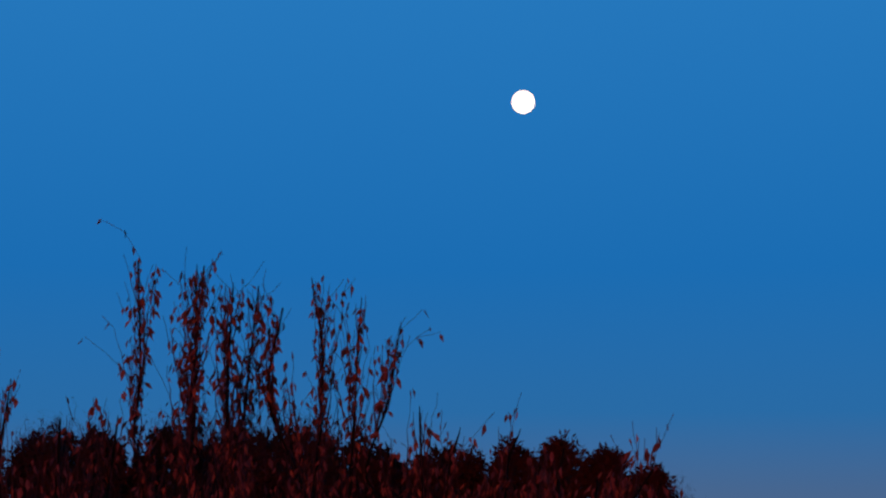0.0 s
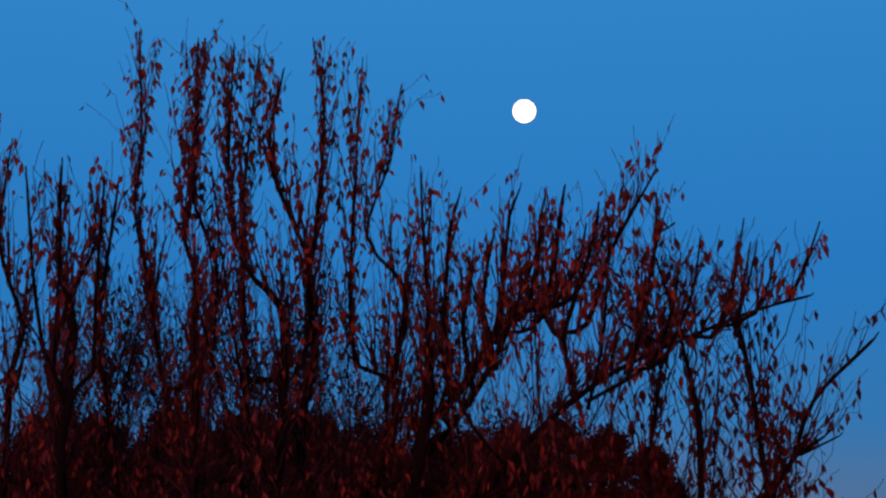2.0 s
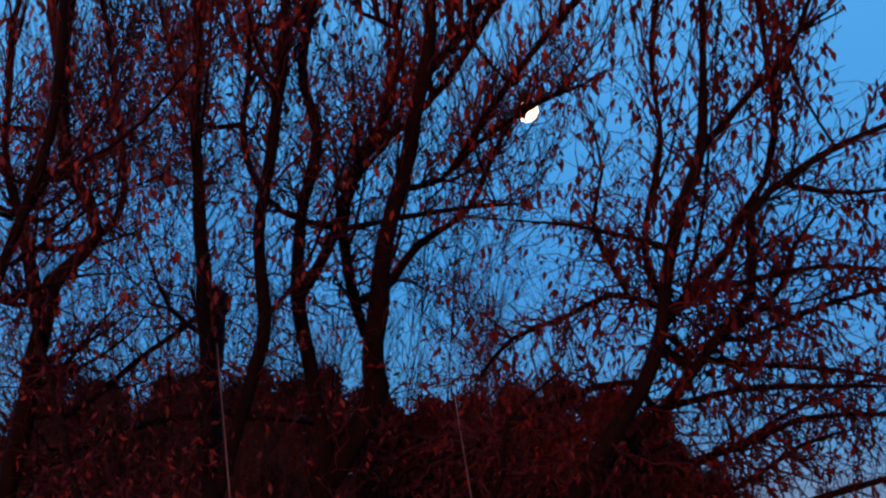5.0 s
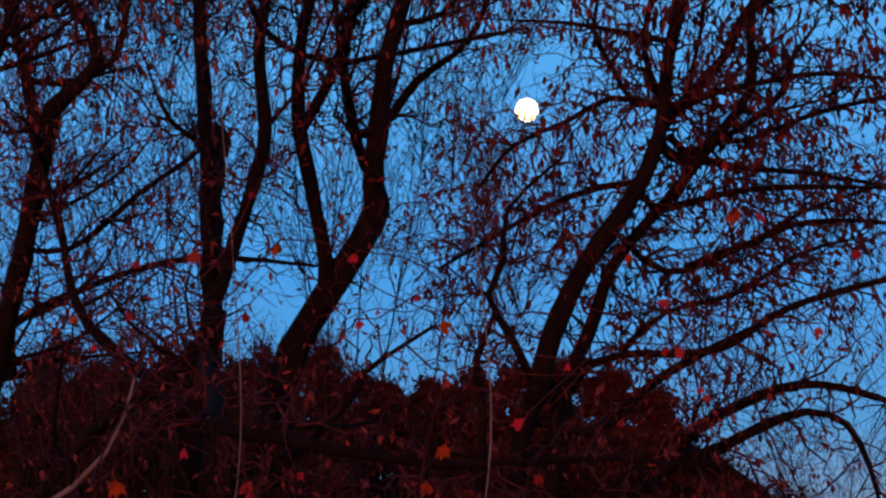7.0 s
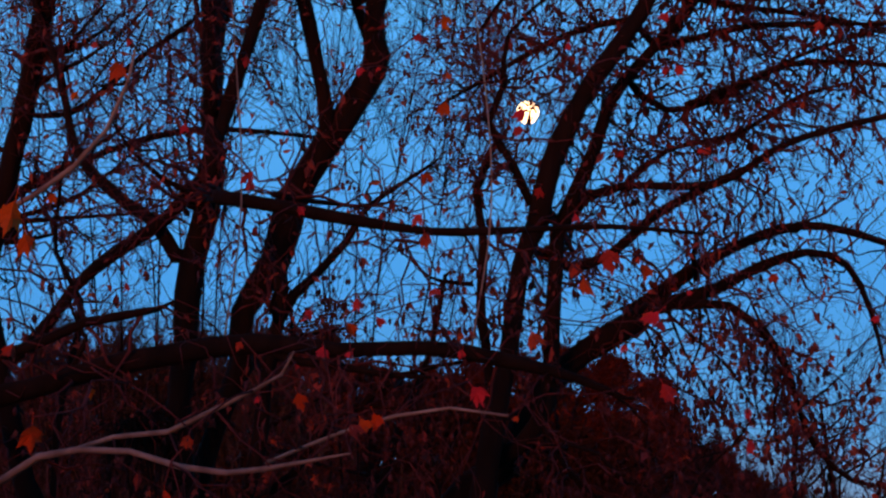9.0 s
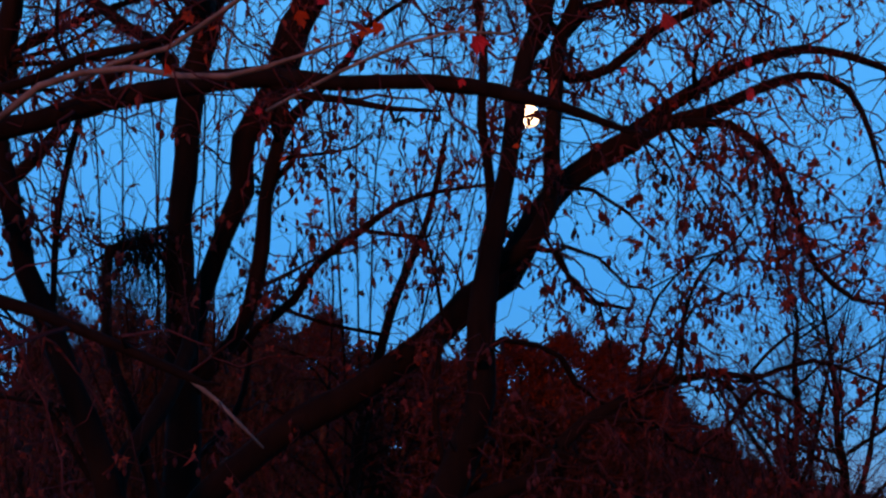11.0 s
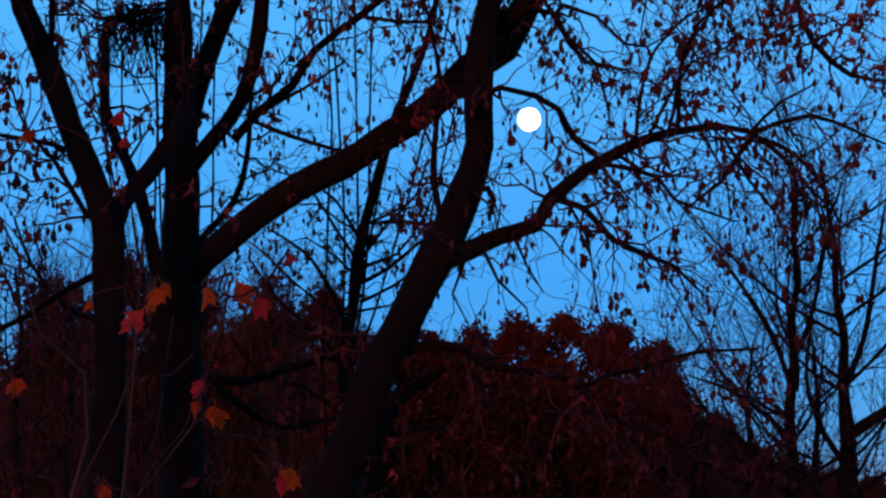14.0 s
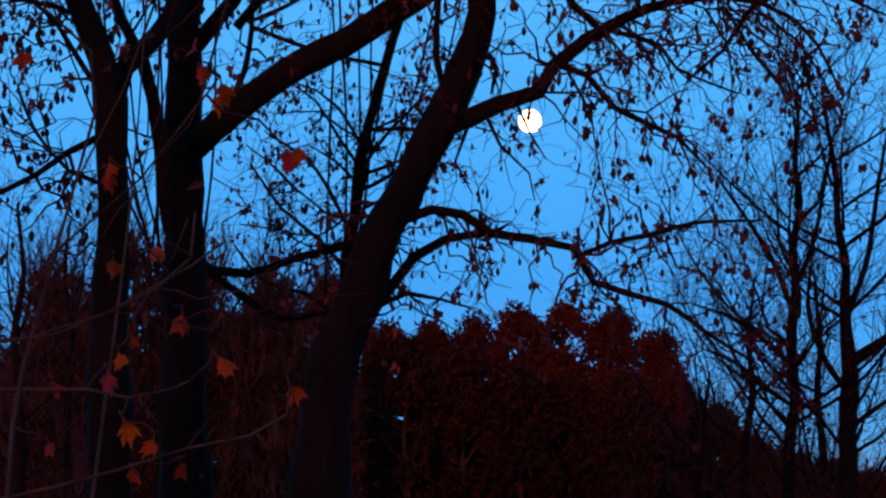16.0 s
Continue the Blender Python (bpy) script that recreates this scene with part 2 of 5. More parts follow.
# twin-stemmed tree, its near stem forking in the top
limb('A', 'trunk', 0, (-1.87, 11.47, -0.15, 0.178), (-1.87, 11.42, 0.25, 0.152), (-1.87, 11.42, 1.7, 0.132), (-1.87, 11.33, 2.32, 0.113), (-1.87, 11.24, 2.94, 0.097), (-1.86, 11.15, 3.56, 0.088), (-1.86, 11.1, 3.97, 0.085))
limb('A', 'limb', 0.16, (-1.86, 11.11, 3.87, 0.078), (-1.92, 11.07, 4.18, 0.075), (-2.07, 11.01, 4.55, 0.069), (-2.24, 10.95, 4.99, 0.066), (-2.36, 10.92, 5.21, 0.063), (-2.43, 10.87, 5.55, 0.059), (-2.47, 10.83, 5.8, 0.059), (-2.55, 10.77, 6.23, 0.056), (-2.64, 10.65, 7.09, 0.047), (-2.7, 10.56, 7.71, 0.04), (-2.62, 10.52, 8.3, 0.034), (-2.31, 10.5, 9.23, 0.03), (-2.22, 10.5, 9.65, 0.028), (-2.19, 10.5, 10.1, 0.027), (-2.19, 10.5, 10.45, 0.026), (-2.16, 10.5, 10.68, 0.024))
limb('A', 'limb', 0.1, (-1.86, 11.11, 3.9, 0.063), (-1.82, 11.27, 4.17, 0.057), (-1.75, 11.41, 4.32, 0.058), (-1.65, 11.63, 4.56, 0.057), (-1.57, 11.89, 4.87, 0.051), (-1.56, 12.12, 5.17, 0.028))
limb('A', 'limb', 0.6, (-1.85, 11.8, 4.37, 0.04), (-1.99, 11.93, 4.67, 0.038), (-2.1, 12.03, 4.9, 0.035), (-2.12, 12.16, 5.22, 0.032), (-2.14, 12.29, 5.53, 0.032), (-1.96, 12.4, 5.62, 0.018), (-1.8, 12.51, 5.68, 0.011))
limb('A', 'limb', 0, (-1.78, 11.42, 4.31, 0.039), (-1.69, 11.45, 4.05, 0.039), (-1.65, 11.49, 3.76, 0.039), (-1.64, 11.53, 3.5, 0.039))
limb('A', 'limb', 0.7, (-2.19, 10.95, 4.99, 0.019), (-2.17, 10.88, 5.46, 0.019), (-2.09, 10.83, 5.86, 0.019), (-2.03, 10.78, 6.2, 0.016), (-2.17, 10.74, 6.47, 0.013), (-2.13, 10.67, 6.94, 0.009))
limb('A', 'limb', 0.5, (-1.97, 11.04, 4.37, 0.016), (-2.17, 11.03, 4.46, 0.016), (-2.33, 11.02, 4.49, 0.013), (-2.52, 11.02, 4.52, 0.013))
limb('A', 'limb', 0.5, (-1.92, 11.13, 3.75, 0.019), (-2.11, 11.14, 3.66, 0.019), (-2.3, 11.16, 3.53, 0.016), (-2.55, 11.18, 3.41, 0.016))
limb('A', 'limb', 1.2, (-1.89, 11.17, 3.47, 0.016), (-2.13, 11.26, 3.58, 0.013), (-2.35, 11.36, 3.83, 0.01), (-2.48, 11.44, 4.12, 0.006))
limb('A', 'limb', 1.2, (-1.9, 11.09, 4.06, 0.016), (-1.98, 11.08, 4.06, 0.016), (-2.2, 11.18, 4.4, 0.013), (-2.38, 11.25, 4.58, 0.01), (-2.51, 11.33, 4.9, 0.006))
limb('A', 'limb', 0.24, (-2.16, 10.5, 10.68, 0.018), (-2.25, 10.5, 10.88, 0.015), (-2.31, 10.5, 11, 0.013), (-2.38, 10.5, 11.42, 0.01), (-2.43, 10.5, 11.89, 0.008), (-2.45, 10.5, 12.09, 0.005))
limb('A', 'limb', 0.24, (-2.16, 10.5, 10.68, 0.018), (-2.1, 10.5, 10.8, 0.015), (-2.02, 10.5, 10.88, 0.013), (-2.02, 10.5, 11.28, 0.01), (-2, 10.5, 11.75, 0.008), (-1.99, 10.5, 12.03, 0.005))
limb('A', 'limb', 0.24, (-2.25, 10.5, 10.88, 0.012), (-2.27, 10.6, 10.89, 0.012), (-2.26, 10.6, 11.3, 0.01), (-2.26, 10.6, 11.78, 0.007), (-2.26, 10.6, 12.16, 0.005))
# tree with several upright stems
limb('H', 'trunk', 1.09, (-3.69, 14.78, -0.15, 0.202), (-3.69, 14.73, 0.25, 0.172), (-3.69, 14.73, 1.74, 0.15), (-3.65, 14.24, 5.17, 0.125), (-3.6, 14.09, 6.25, 0.109), (-3.49, 14.05, 6.51, 0.096), (-3.24, 13.9, 7.54, 0.079), (-3.1, 13.81, 8.2, 0.075), (-2.91, 13.69, 9.04, 0.071), (-2.78, 13.67, 9.17, 0.058), (-2.58, 13.63, 9.4, 0.054), (-2.64, 13.6, 9.63, 0.05), (-2.79, 13.57, 9.86, 0.05), (-2.84, 13.46, 10.64, 0.046), (-2.75, 13.34, 11.47, 0.042), (-2.85, 13.27, 11.96, 0.021), (-2.83, 13.17, 12.62, 0.008))
limb('H', 'limb', 0.47, (-3.7, 15.3, 7.5, 0.046), (-3.37, 15.27, 7.72, 0.037), (-3.05, 15.25, 7.86, 0.032), (-2.59, 15.23, 8.04, 0.028), (-2.13, 15.21, 8.14, 0.028), (-1.66, 15.21, 8.14, 0.023), (-1.11, 15.22, 8.09, 0.014))
limb('H', 'limb', 0.62, (-3.28, 14.48, 8.11, 0.026), (-2.94, 14.48, 8.11, 0.026), (-2.63, 14.45, 8.33, 0.026), (-2.37, 14.42, 8.55, 0.022), (-1.93, 14.37, 8.87, 0.018), (-1.97, 14.35, 9.05, 0.013))
limb('H', 'limb', 1.09, (-3.38, 14.63, 7.11, 0.07), (-3.42, 14.56, 7.55, 0.07), (-3.25, 14.46, 8.24, 0.066), (-3.16, 14.38, 8.81, 0.057), (-3.27, 14.29, 9.46, 0.048), (-3.4, 14.23, 9.89, 0.039), (-3.42, 14.19, 10.14, 0.031), (-3.37, 14.05, 11.11, 0.026), (-3.27, 14, 11.51, 0.018), (-3.45, 13.9, 12.16, 0.013), (-3.36, 13.8, 12.89, 0.007))
limb('H', 'limb', 1.01, (-3.41, 14.16, 10.32, 0.022), (-2.98, 14.16, 10.36, 0.022), (-3.06, 14.05, 11.11, 0.022), (-2.88, 13.96, 11.77, 0.018), (-2.71, 13.9, 12.16, 0.009), (-2.75, 13.83, 12.67, 0.004))
limb('H', 'limb', 1.01, (-3.26, 14.3, 9.4, 0.026), (-2.98, 14.29, 9.39, 0.026), (-2.69, 14.29, 9.49, 0.026), (-2.5, 14.24, 9.79, 0.026), (-2.58, 14.11, 10.68, 0.022), (-2.67, 13.99, 11.55, 0.018), (-2.53, 13.84, 12.59, 0.009))
# tree with the long slanting limb
limb('B', 'trunk', 0.3, (-1.69, 13.13, -0.15, 0.247), (-1.69, 13.08, 0.25, 0.21), (-1.69, 13.08, 1.72, 0.183), (-1.71, 12.97, 2.44, 0.153), (-1.72, 12.86, 3.24, 0.132), (-1.71, 12.74, 4.07, 0.117), (-1.72, 12.64, 4.76, 0.102), (-1.72, 12.54, 5.5, 0.091), (-1.72, 12.5, 5.75, 0.084), (-1.67, 12.4, 6.45, 0.08), (-1.61, 12.35, 6.81, 0.08), (-1.5, 12.27, 7.39, 0.077))
limb('B', 'limb', 0.5, (-1.51, 12.27, 7.35, 0.073), (-1.57, 12.52, 7.6, 0.071), (-1.65, 13.11, 8.07, 0.075), (-1.76, 13.98, 8.72, 0.085), (-1.81, 14.36, 9, 0.083))
limb('B', 'limb', 1.3, (-1.57, 12.52, 7.6, 0.056), (-1.56, 12.41, 7.77, 0.056), (-1.62, 12.6, 8.51, 0.053), (-1.7, 12.81, 9.23, 0.051), (-1.74, 12.89, 9.63, 0.04), (-1.79, 13.05, 10.14, 0.036), (-1.82, 13.33, 11.04, 0.033), (-1.85, 13.39, 11.2, 0.029), (-1.88, 13.62, 11.9, 0.026), (-1.98, 13.72, 12.12, 0.017), (-1.96, 13.96, 12.69, 0.013), (-2.01, 14.39, 13.87, 0.007))
limb('B', 'limb', 1.3, (-1.57, 12.32, 7, 0.051), (-1.65, 12.32, 7.01, 0.051), (-1.5, 12.41, 7.51, 0.052), (-1.34, 12.52, 8.06, 0.049), (-1.24, 12.6, 8.51, 0.05), (-1.23, 12.62, 8.67, 0.05), (-1.28, 12.72, 9.25, 0.047), (-1.25, 12.77, 9.57, 0.043), (-1.19, 12.9, 10.27, 0.04), (-1.16, 13.05, 11.05, 0.033), (-1.19, 13.16, 11.57, 0.029), (-1.49, 13.29, 11.91, 0.017), (-1.63, 13.47, 12.62, 0.013), (-1.63, 13.69, 13.63, 0.007))
limb('B', 'limb', 0.8, (-1.69, 12.77, 3.89, 0.073), (-1.71, 12.83, 4.81, 0.067), (-1.58, 12.9, 5.48, 0.068), (-1.48, 12.93, 5.8, 0.068), (-1.38, 12.94, 6.03, 0.076), (-1.38, 12.98, 6.39, 0.08), (-1.2, 13.02, 6.73, 0.104), (-1.15, 13.04, 6.89, 0.116), (-0.97, 13.09, 7.37, 0.11), (-0.68, 13.16, 7.83, 0.103), (-0.51, 13.22, 8.25, 0.088), (-0.52, 13.23, 8.4, 0.08), (-0.49, 13.27, 8.78, 0.077), (-0.44, 13.33, 9.25, 0.069), (-0.4, 13.36, 9.41, 0.061), (-0.29, 13.42, 9.92, 0.058), (-0.19, 13.49, 10.48, 0.05), (-0.12, 13.56, 11.1, 0.042), (-0.12, 13.69, 11.59, 0.021), (-0.16, 13.77, 12.22, 0.013), (-0.18, 13.83, 12.68, 0.007))
limb('B', 'limb', 0.3, (-1.15, 12.47, 5.97, 0.044), (-1.1, 12.42, 6.29, 0.047), (-1.09, 12.4, 6.48, 0.051), (-1.1, 12.37, 6.65, 0.055))
limb('B', 'limb', 0.7, (-1.68, 12.66, 4.63, 0.055), (-1.57, 12.64, 4.76, 0.055), (-1.31, 12.59, 5.1, 0.051), (-1.2, 12.53, 5.57, 0.051), (-1.18, 12.48, 5.86, 0.051), (-1.11, 12.43, 6.26, 0.044), (-1, 12.4, 6.44, 0.037), (-0.85, 12.38, 6.57, 0.033), (-0.66, 12.35, 6.77, 0.026), (-0.52, 12.32, 6.99, 0.018), (-0.12, 12.28, 7.26, 0.011))
limb('B', 'limb', 1.3, (-0.87, 13.08, 7.49, 0.059), (-0.85, 13.09, 7.81, 0.055), (-0.92, 13.13, 8.18, 0.051), (-1.04, 13.18, 8.76, 0.052), (-1.07, 13.22, 9.18, 0.044), (-1.05, 13.23, 9.43, 0.04), (-0.94, 13.29, 10.06, 0.041), (-1.05, 13.34, 10.58, 0.033), (-0.96, 13.42, 11.29, 0.025), (-1.03, 13.47, 11.86, 0.021), (-0.97, 13.5, 12.08, 0.017), (-0.92, 13.62, 13.08, 0.011), (-1.01, 13.69, 13.67, 0.007))
limb('B', 'limb', 1.3, (-1.14, 14.35, 9.02, 0.044), (-0.95, 14.31, 9.35, 0.044), (-0.83, 14.27, 9.62, 0.039), (-0.65, 14.2, 10.1, 0.039), (-0.3, 14.16, 10.36, 0.031), (0.05, 14.06, 10.72, 0.026), (0.39, 13.8, 11.25, 0.022), (0.52, 13.68, 11.56, 0.018), (0.71, 13.15, 12.05, 0.009))
limb('B', 'limb', 1.3, (-0.62, 14.4, 8.72, 0.044), (-0.75, 14.34, 9.11, 0.044), (-0.81, 14.28, 9.54, 0.035), (-0.79, 14.26, 9.66, 0.035), (-0.68, 14.2, 10.1, 0.031), (-0.44, 14.14, 10.49, 0.026), (-0.39, 14.06, 11.09, 0.022), (-0.65, 14.04, 11.2, 0.018), (-0.73, 13.97, 11.72, 0.013), (-0.67, 13.78, 13.03, 0.009), (-0.63, 13.7, 13.58, 0.004))
limb('B', 'limb', 0.8, (-0.71, 14.36, 8.98, 0.039), (-0.52, 14.35, 9.05, 0.039), (-0.22, 14.3, 9.41, 0.035), (0.17, 14.07, 9.68, 0.026), (0.48, 13.76, 10.26, 0.017), (0.83, 12.74, 10.29, 0.012))
limb('B', 'limb', 1.3, (0.05, 13.6, 9.89, 0.03), (0.34, 13.21, 10.27, 0.027), (0.69, 12.83, 10.67, 0.023), (0.98, 12.44, 10.91, 0.02), (1.21, 12.06, 11.05, 0.017), (1.65, 11.67, 11.23, 0.013), (1.95, 11.29, 11.33, 0.01), (2.19, 10.9, 11.37, 0.007))
limb('B', 'limb', 1.3, (-0.08, 14.1, 10.59, 0.028), (-0.19, 14.12, 10.66, 0.035), (0.18, 13.94, 11.08, 0.031), (0.48, 13.75, 11.54, 0.026), (0.88, 12.61, 11.56, 0.016), (1.1, 12, 11.95, 0.008), (1.2, 11.71, 12.08, 0.003))
limb('B', 'limb', 0.8, (-0.39, 14.24, 9.84, 0.031), (-0.04, 14.22, 9.92, 0.026), (0.22, 13.98, 10.14, 0.022), (0.65, 13.27, 10.29, 0.017), (0.96, 12.37, 10.24, 0.008))
limb('B', 'limb', 0.6, (-0.81, 14.28, 9.54, 0.022), (-0.65, 14.27, 9.57, 0.022), (-0.17, 14.26, 9.66, 0.022), (0.26, 13.97, 9.67, 0.018), (0.58, 13.46, 9.6, 0.008))
limb('B', 'limb', 1.3, (-0.86, 14.28, 9.55, 0.026), (-1.13, 14.26, 9.61, 0.026), (-1.4, 14.24, 9.79, 0.026), (-1.58, 14.18, 10.23, 0.026), (-1.53, 14.1, 10.79, 0.022), (-1.55, 13.99, 11.55, 0.018), (-1.56, 13.86, 12.46, 0.011), (-1.43, 13.69, 13.67, 0.005))
limb('B', 'limb', 1.3, (-1.54, 14.05, 11.11, 0.02), (-1.17, 14.05, 11.11, 0.026), (-1.08, 14.03, 11.29, 0.022), (-1.04, 13.93, 11.94, 0.018), (-1.35, 13.81, 12.8, 0.013), (-1.24, 13.71, 13.5, 0.005))
limb('B', 'limb', 1.3, (-0.39, 14.05, 11.11, 0.026), (-0.3, 13.96, 11.77, 0.022), (-0.6, 13.9, 12.2, 0.013), (-0.42, 13.81, 12.8, 0.009), (-0.33, 13.73, 13.37, 0.004))
limb('B', 'limb', 1.3, (-1.57, 14.16, 10.35, 0.022), (-1.97, 14.16, 10.36, 0.022), (-2.16, 14.19, 10.92, 0.022), (-2.31, 14.23, 11.6, 0.018), (-2.31, 14.24, 11.77, 0.018), (-2.47, 14.28, 12.46, 0.014), (-2.44, 14.32, 12.97, 0.011), (-2.49, 14.38, 13.97, 0.006))
limb('B', 'limb', 1.3, (-2.19, 14.2, 11.04, 0.021), (-1.94, 14.05, 11.11, 0.022), (-1.77, 14.13, 11.81, 0.018), (-1.87, 14.18, 12.21, 0.013), (-2.02, 14.24, 12.73, 0.011), (-1.95, 14.38, 13.92, 0.006))
limb('B', 'limb', 0.8, (-1.63, 12.37, 6.69, 0.051), (-1.76, 12.37, 6.69, 0.051), (-1.93, 12.52, 6.93, 0.045), (-2.24, 12.73, 7.18, 0.042), (-2.52, 12.95, 7.48, 0.035), (-2.79, 13.35, 8.22, 0.028), (-3.04, 13.68, 8.79, 0.025), (-3.34, 14.24, 9.81, 0.018))
limb('B', 'limb', 0.4, (-1.55, 12.29, 7.21, 0.051), (-1.69, 12.31, 7.08, 0.051), (-1.83, 12.33, 6.92, 0.047), (-2.16, 12.36, 6.7, 0.047), (-2.42, 12.39, 6.48, 0.044), (-2.67, 12.44, 6.16, 0.044), (-3, 12.48, 5.87, 0.044))
limb('B', 'limb', 0.6, (-1.75, 13.23, 4.19, 0.027), (-1.45, 13.36, 4.56, 0.023), (-1.37, 13.47, 5.02, 0.02), (-1.37, 13.55, 5.36, 0.016), (-1.25, 13.6, 5.43, 0.012))
limb('B', 'limb', 0.35, (-1.58, 12.13, 3.87, 0.083), (-1.37, 12.14, 4.08, 0.087), (-1.03, 12.16, 4.36, 0.087), (-0.54, 12.2, 4.65, 0.088), (-0.12, 12.23, 4.95, 0.088), (0.13, 12.25, 5.2, 0.092), (0.35, 12.26, 5.35, 0.093), (0.56, 12.27, 5.71, 0.093), (0.78, 12.28, 5.97, 0.079), (1.04, 12.3, 6.16, 0.072), (1.29, 12.32, 6.33, 0.062))
limb('B', 'limb', 0.9, (1.29, 12.32, 6.33, 0.055), (1.3, 12.41, 6.35, 0.055), (1.68, 12.49, 6.46, 0.044), (2.07, 12.56, 6.65, 0.037), (2.38, 12.62, 6.75, 0.03), (2.66, 12.7, 6.67, 0.023), (2.83, 12.82, 6.39, 0.019), (2.94, 12.96, 6.07, 0.011))
limb('B', 'limb', 0.9, (1.24, 12.32, 6.3, 0.051), (1.19, 12.42, 6.33, 0.051), (1.61, 12.5, 6.61, 0.044), (2, 12.57, 6.83, 0.037), (2.35, 12.65, 6.93, 0.034), (2.67, 12.73, 6.91, 0.026), (3.08, 12.85, 6.8, 0.019))
limb('B', 'limb', 1.1, (1.43, 12.44, 6.39, 0.033), (1.52, 12.41, 6.37, 0.033), (1.82, 12.41, 6.37, 0.029), (2.03, 12.43, 6.22, 0.029), (2.2, 12.47, 5.97, 0.026), (2.27, 12.5, 5.72, 0.022), (2.38, 12.54, 5.46, 0.018), (2.62, 12.57, 5.25, 0.015), (2.91, 12.58, 5.21, 0.007))
limb('B', 'limb', 0.7, (-1.44, 13.12, 4.94, 0.034), (-1.29, 13.1, 5.11, 0.03), (-1.04, 13.07, 5.3, 0.03), (-0.89, 13.03, 5.54, 0.027), (-0.58, 13, 5.77, 0.027), (-0.35, 12.98, 5.94, 0.023), (-0.05, 12.96, 6.03, 0.015), (0.22, 12.96, 6.07, 0.011))
limb('B', 'limb', 0.8, (-0.58, 13, 5.77, 0.015), (-0.35, 13.01, 5.74, 0.015), (-0.13, 13.01, 5.73, 0.011), (-0.05, 12.98, 5.92, 0.006))
limb('B', 'limb', 0.5, (-1.85, 13.88, 3.5, 0.04), (-1.67, 13.89, 3.39, 0.036), (-1.41, 13.9, 3.37, 0.032), (-1.09, 13.88, 3.47, 0.032), (-0.69, 13.87, 3.57, 0.028), (-0.45, 13.86, 3.62, 0.02))
limb('B', 'limb', 0.5, (-1.85, 13.88, 3.47, 0.032), (-1.65, 13.9, 3.35, 0.028), (-1.45, 13.92, 3.21, 0.028), (-1.17, 13.94, 3.05, 0.024), (-0.85, 13.93, 3.11, 0.016))
limb('B', 'limb', 0.5, (-1.58, 12.31, 7.1, 0.058), (-1.25, 10.36, 6.73, 0.045), (-1.05, 9.08, 6.48, 0.034), (-0.75, 8.99, 6.42, 0.031), (-0.39, 9, 6.35, 0.026), (-0.08, 9.01, 6.31, 0.021), (0.23, 9.01, 6.31, 0.018), (0.74, 9, 6.33, 0.013), (1.13, 9.01, 6.3, 0.008))
limb('B', 'limb', 0.85, (0.4, 13.8, 11.35, 0.022), (0.45, 13.77, 11.78, 0.018), (0.5, 13.73, 12.34, 0.013), (0.57, 13.56, 12.51, 0.007))
limb('B', 'limb', 0.85, (0.49, 13.7, 11.5, 0.019), (0.6, 13.46, 11.52, 0.021), (0.69, 13.2, 11.87, 0.017), (0.71, 13.15, 12.24, 0.012), (0.74, 13.06, 12.38, 0.007))
limb('B', 'limb', 0.85, (0.84, 12.72, 11.28, 0.02), (0.74, 13.03, 11.47, 0.02), (0.8, 12.86, 11.91, 0.017), (0.84, 12.77, 12.26, 0.012), (0.86, 12.7, 12.39, 0.006))
limb('B', 'limb', 0.85, (0.92, 12.53, 10.86, 0.02), (0.84, 12.72, 11.28, 0.02), (0.94, 12.45, 11.65, 0.016), (1.03, 12.22, 11.97, 0.011), (1.05, 12.16, 12.17, 0.006))
limb('B', 'limb', 0.85, (0.85, 12.68, 11.33, 0.019), (0.98, 12.35, 11.36, 0.019), (1.1, 12, 11.78, 0.015), (1.24, 11.55, 12.05, 0.011), (1.35, 11.33, 12.24, 0.006))
limb('B', 'limb', 0.85, (0.33, 13.85, 11.15, 0.022), (0.4, 13.8, 11.17, 0.022), (0.3, 13.84, 11.61, 0.018), (0.34, 13.8, 12, 0.013), (0.38, 13.78, 12.19, 0.007))
limb('B', 'limb', 0.85, (0.23, 13.91, 10.96, 0.022), (0.15, 13.92, 11.49, 0.018), (0.21, 13.85, 11.92, 0.009), (0.23, 13.83, 12.11, 0.007))
limb('B', 'limb', 0.85, (1.47, 11.83, 11.16, 0.015), (1.23, 11.55, 11.25, 0.015), (1.3, 11.35, 11.58, 0.011), (1.35, 11.33, 11.82, 0.007), (1.45, 11.28, 11.88, 0.006))
limb('B', 'limb', 0.85, (0.02, 14.02, 10.89, 0.022), (0.05, 14.08, 10.93, 0.022), (0.01, 13.98, 11.63, 0.018), (0.05, 13.89, 12.28, 0.013), (0.12, 13.85, 12.52, 0.007))
limb('B', 'limb', 0.85, (0.47, 13.73, 11.44, 0.017), (0.64, 13.34, 11.43, 0.017), (0.85, 12.72, 11.64, 0.016), (0.95, 12.45, 11.85, 0.012), (0.98, 12.35, 12.05, 0.006))
limb('B', 'limb', 0.8, (0.89, 11.1, 10.76, 0.013), (1.11, 11.1, 10.88, 0.014), (1.22, 11.1, 11.31, 0.011), (1.3, 11.1, 11.7, 0.008), (1.31, 11.1, 12.04, 0.005))
limb('B', 'limb', 0.8, (1.25, 11.1, 10.95, 0.014), (1.35, 11.1, 11.02, 0.014), (1.52, 11.1, 11.4, 0.009), (1.58, 11.1, 11.77, 0.005))
limb('B', 'limb', 0.8, (1.41, 11.1, 11.15, 0.012), (1.63, 11.1, 11.14, 0.014), (1.77, 11.1, 11.45, 0.009), (1.85, 11.1, 11.88, 0.005))
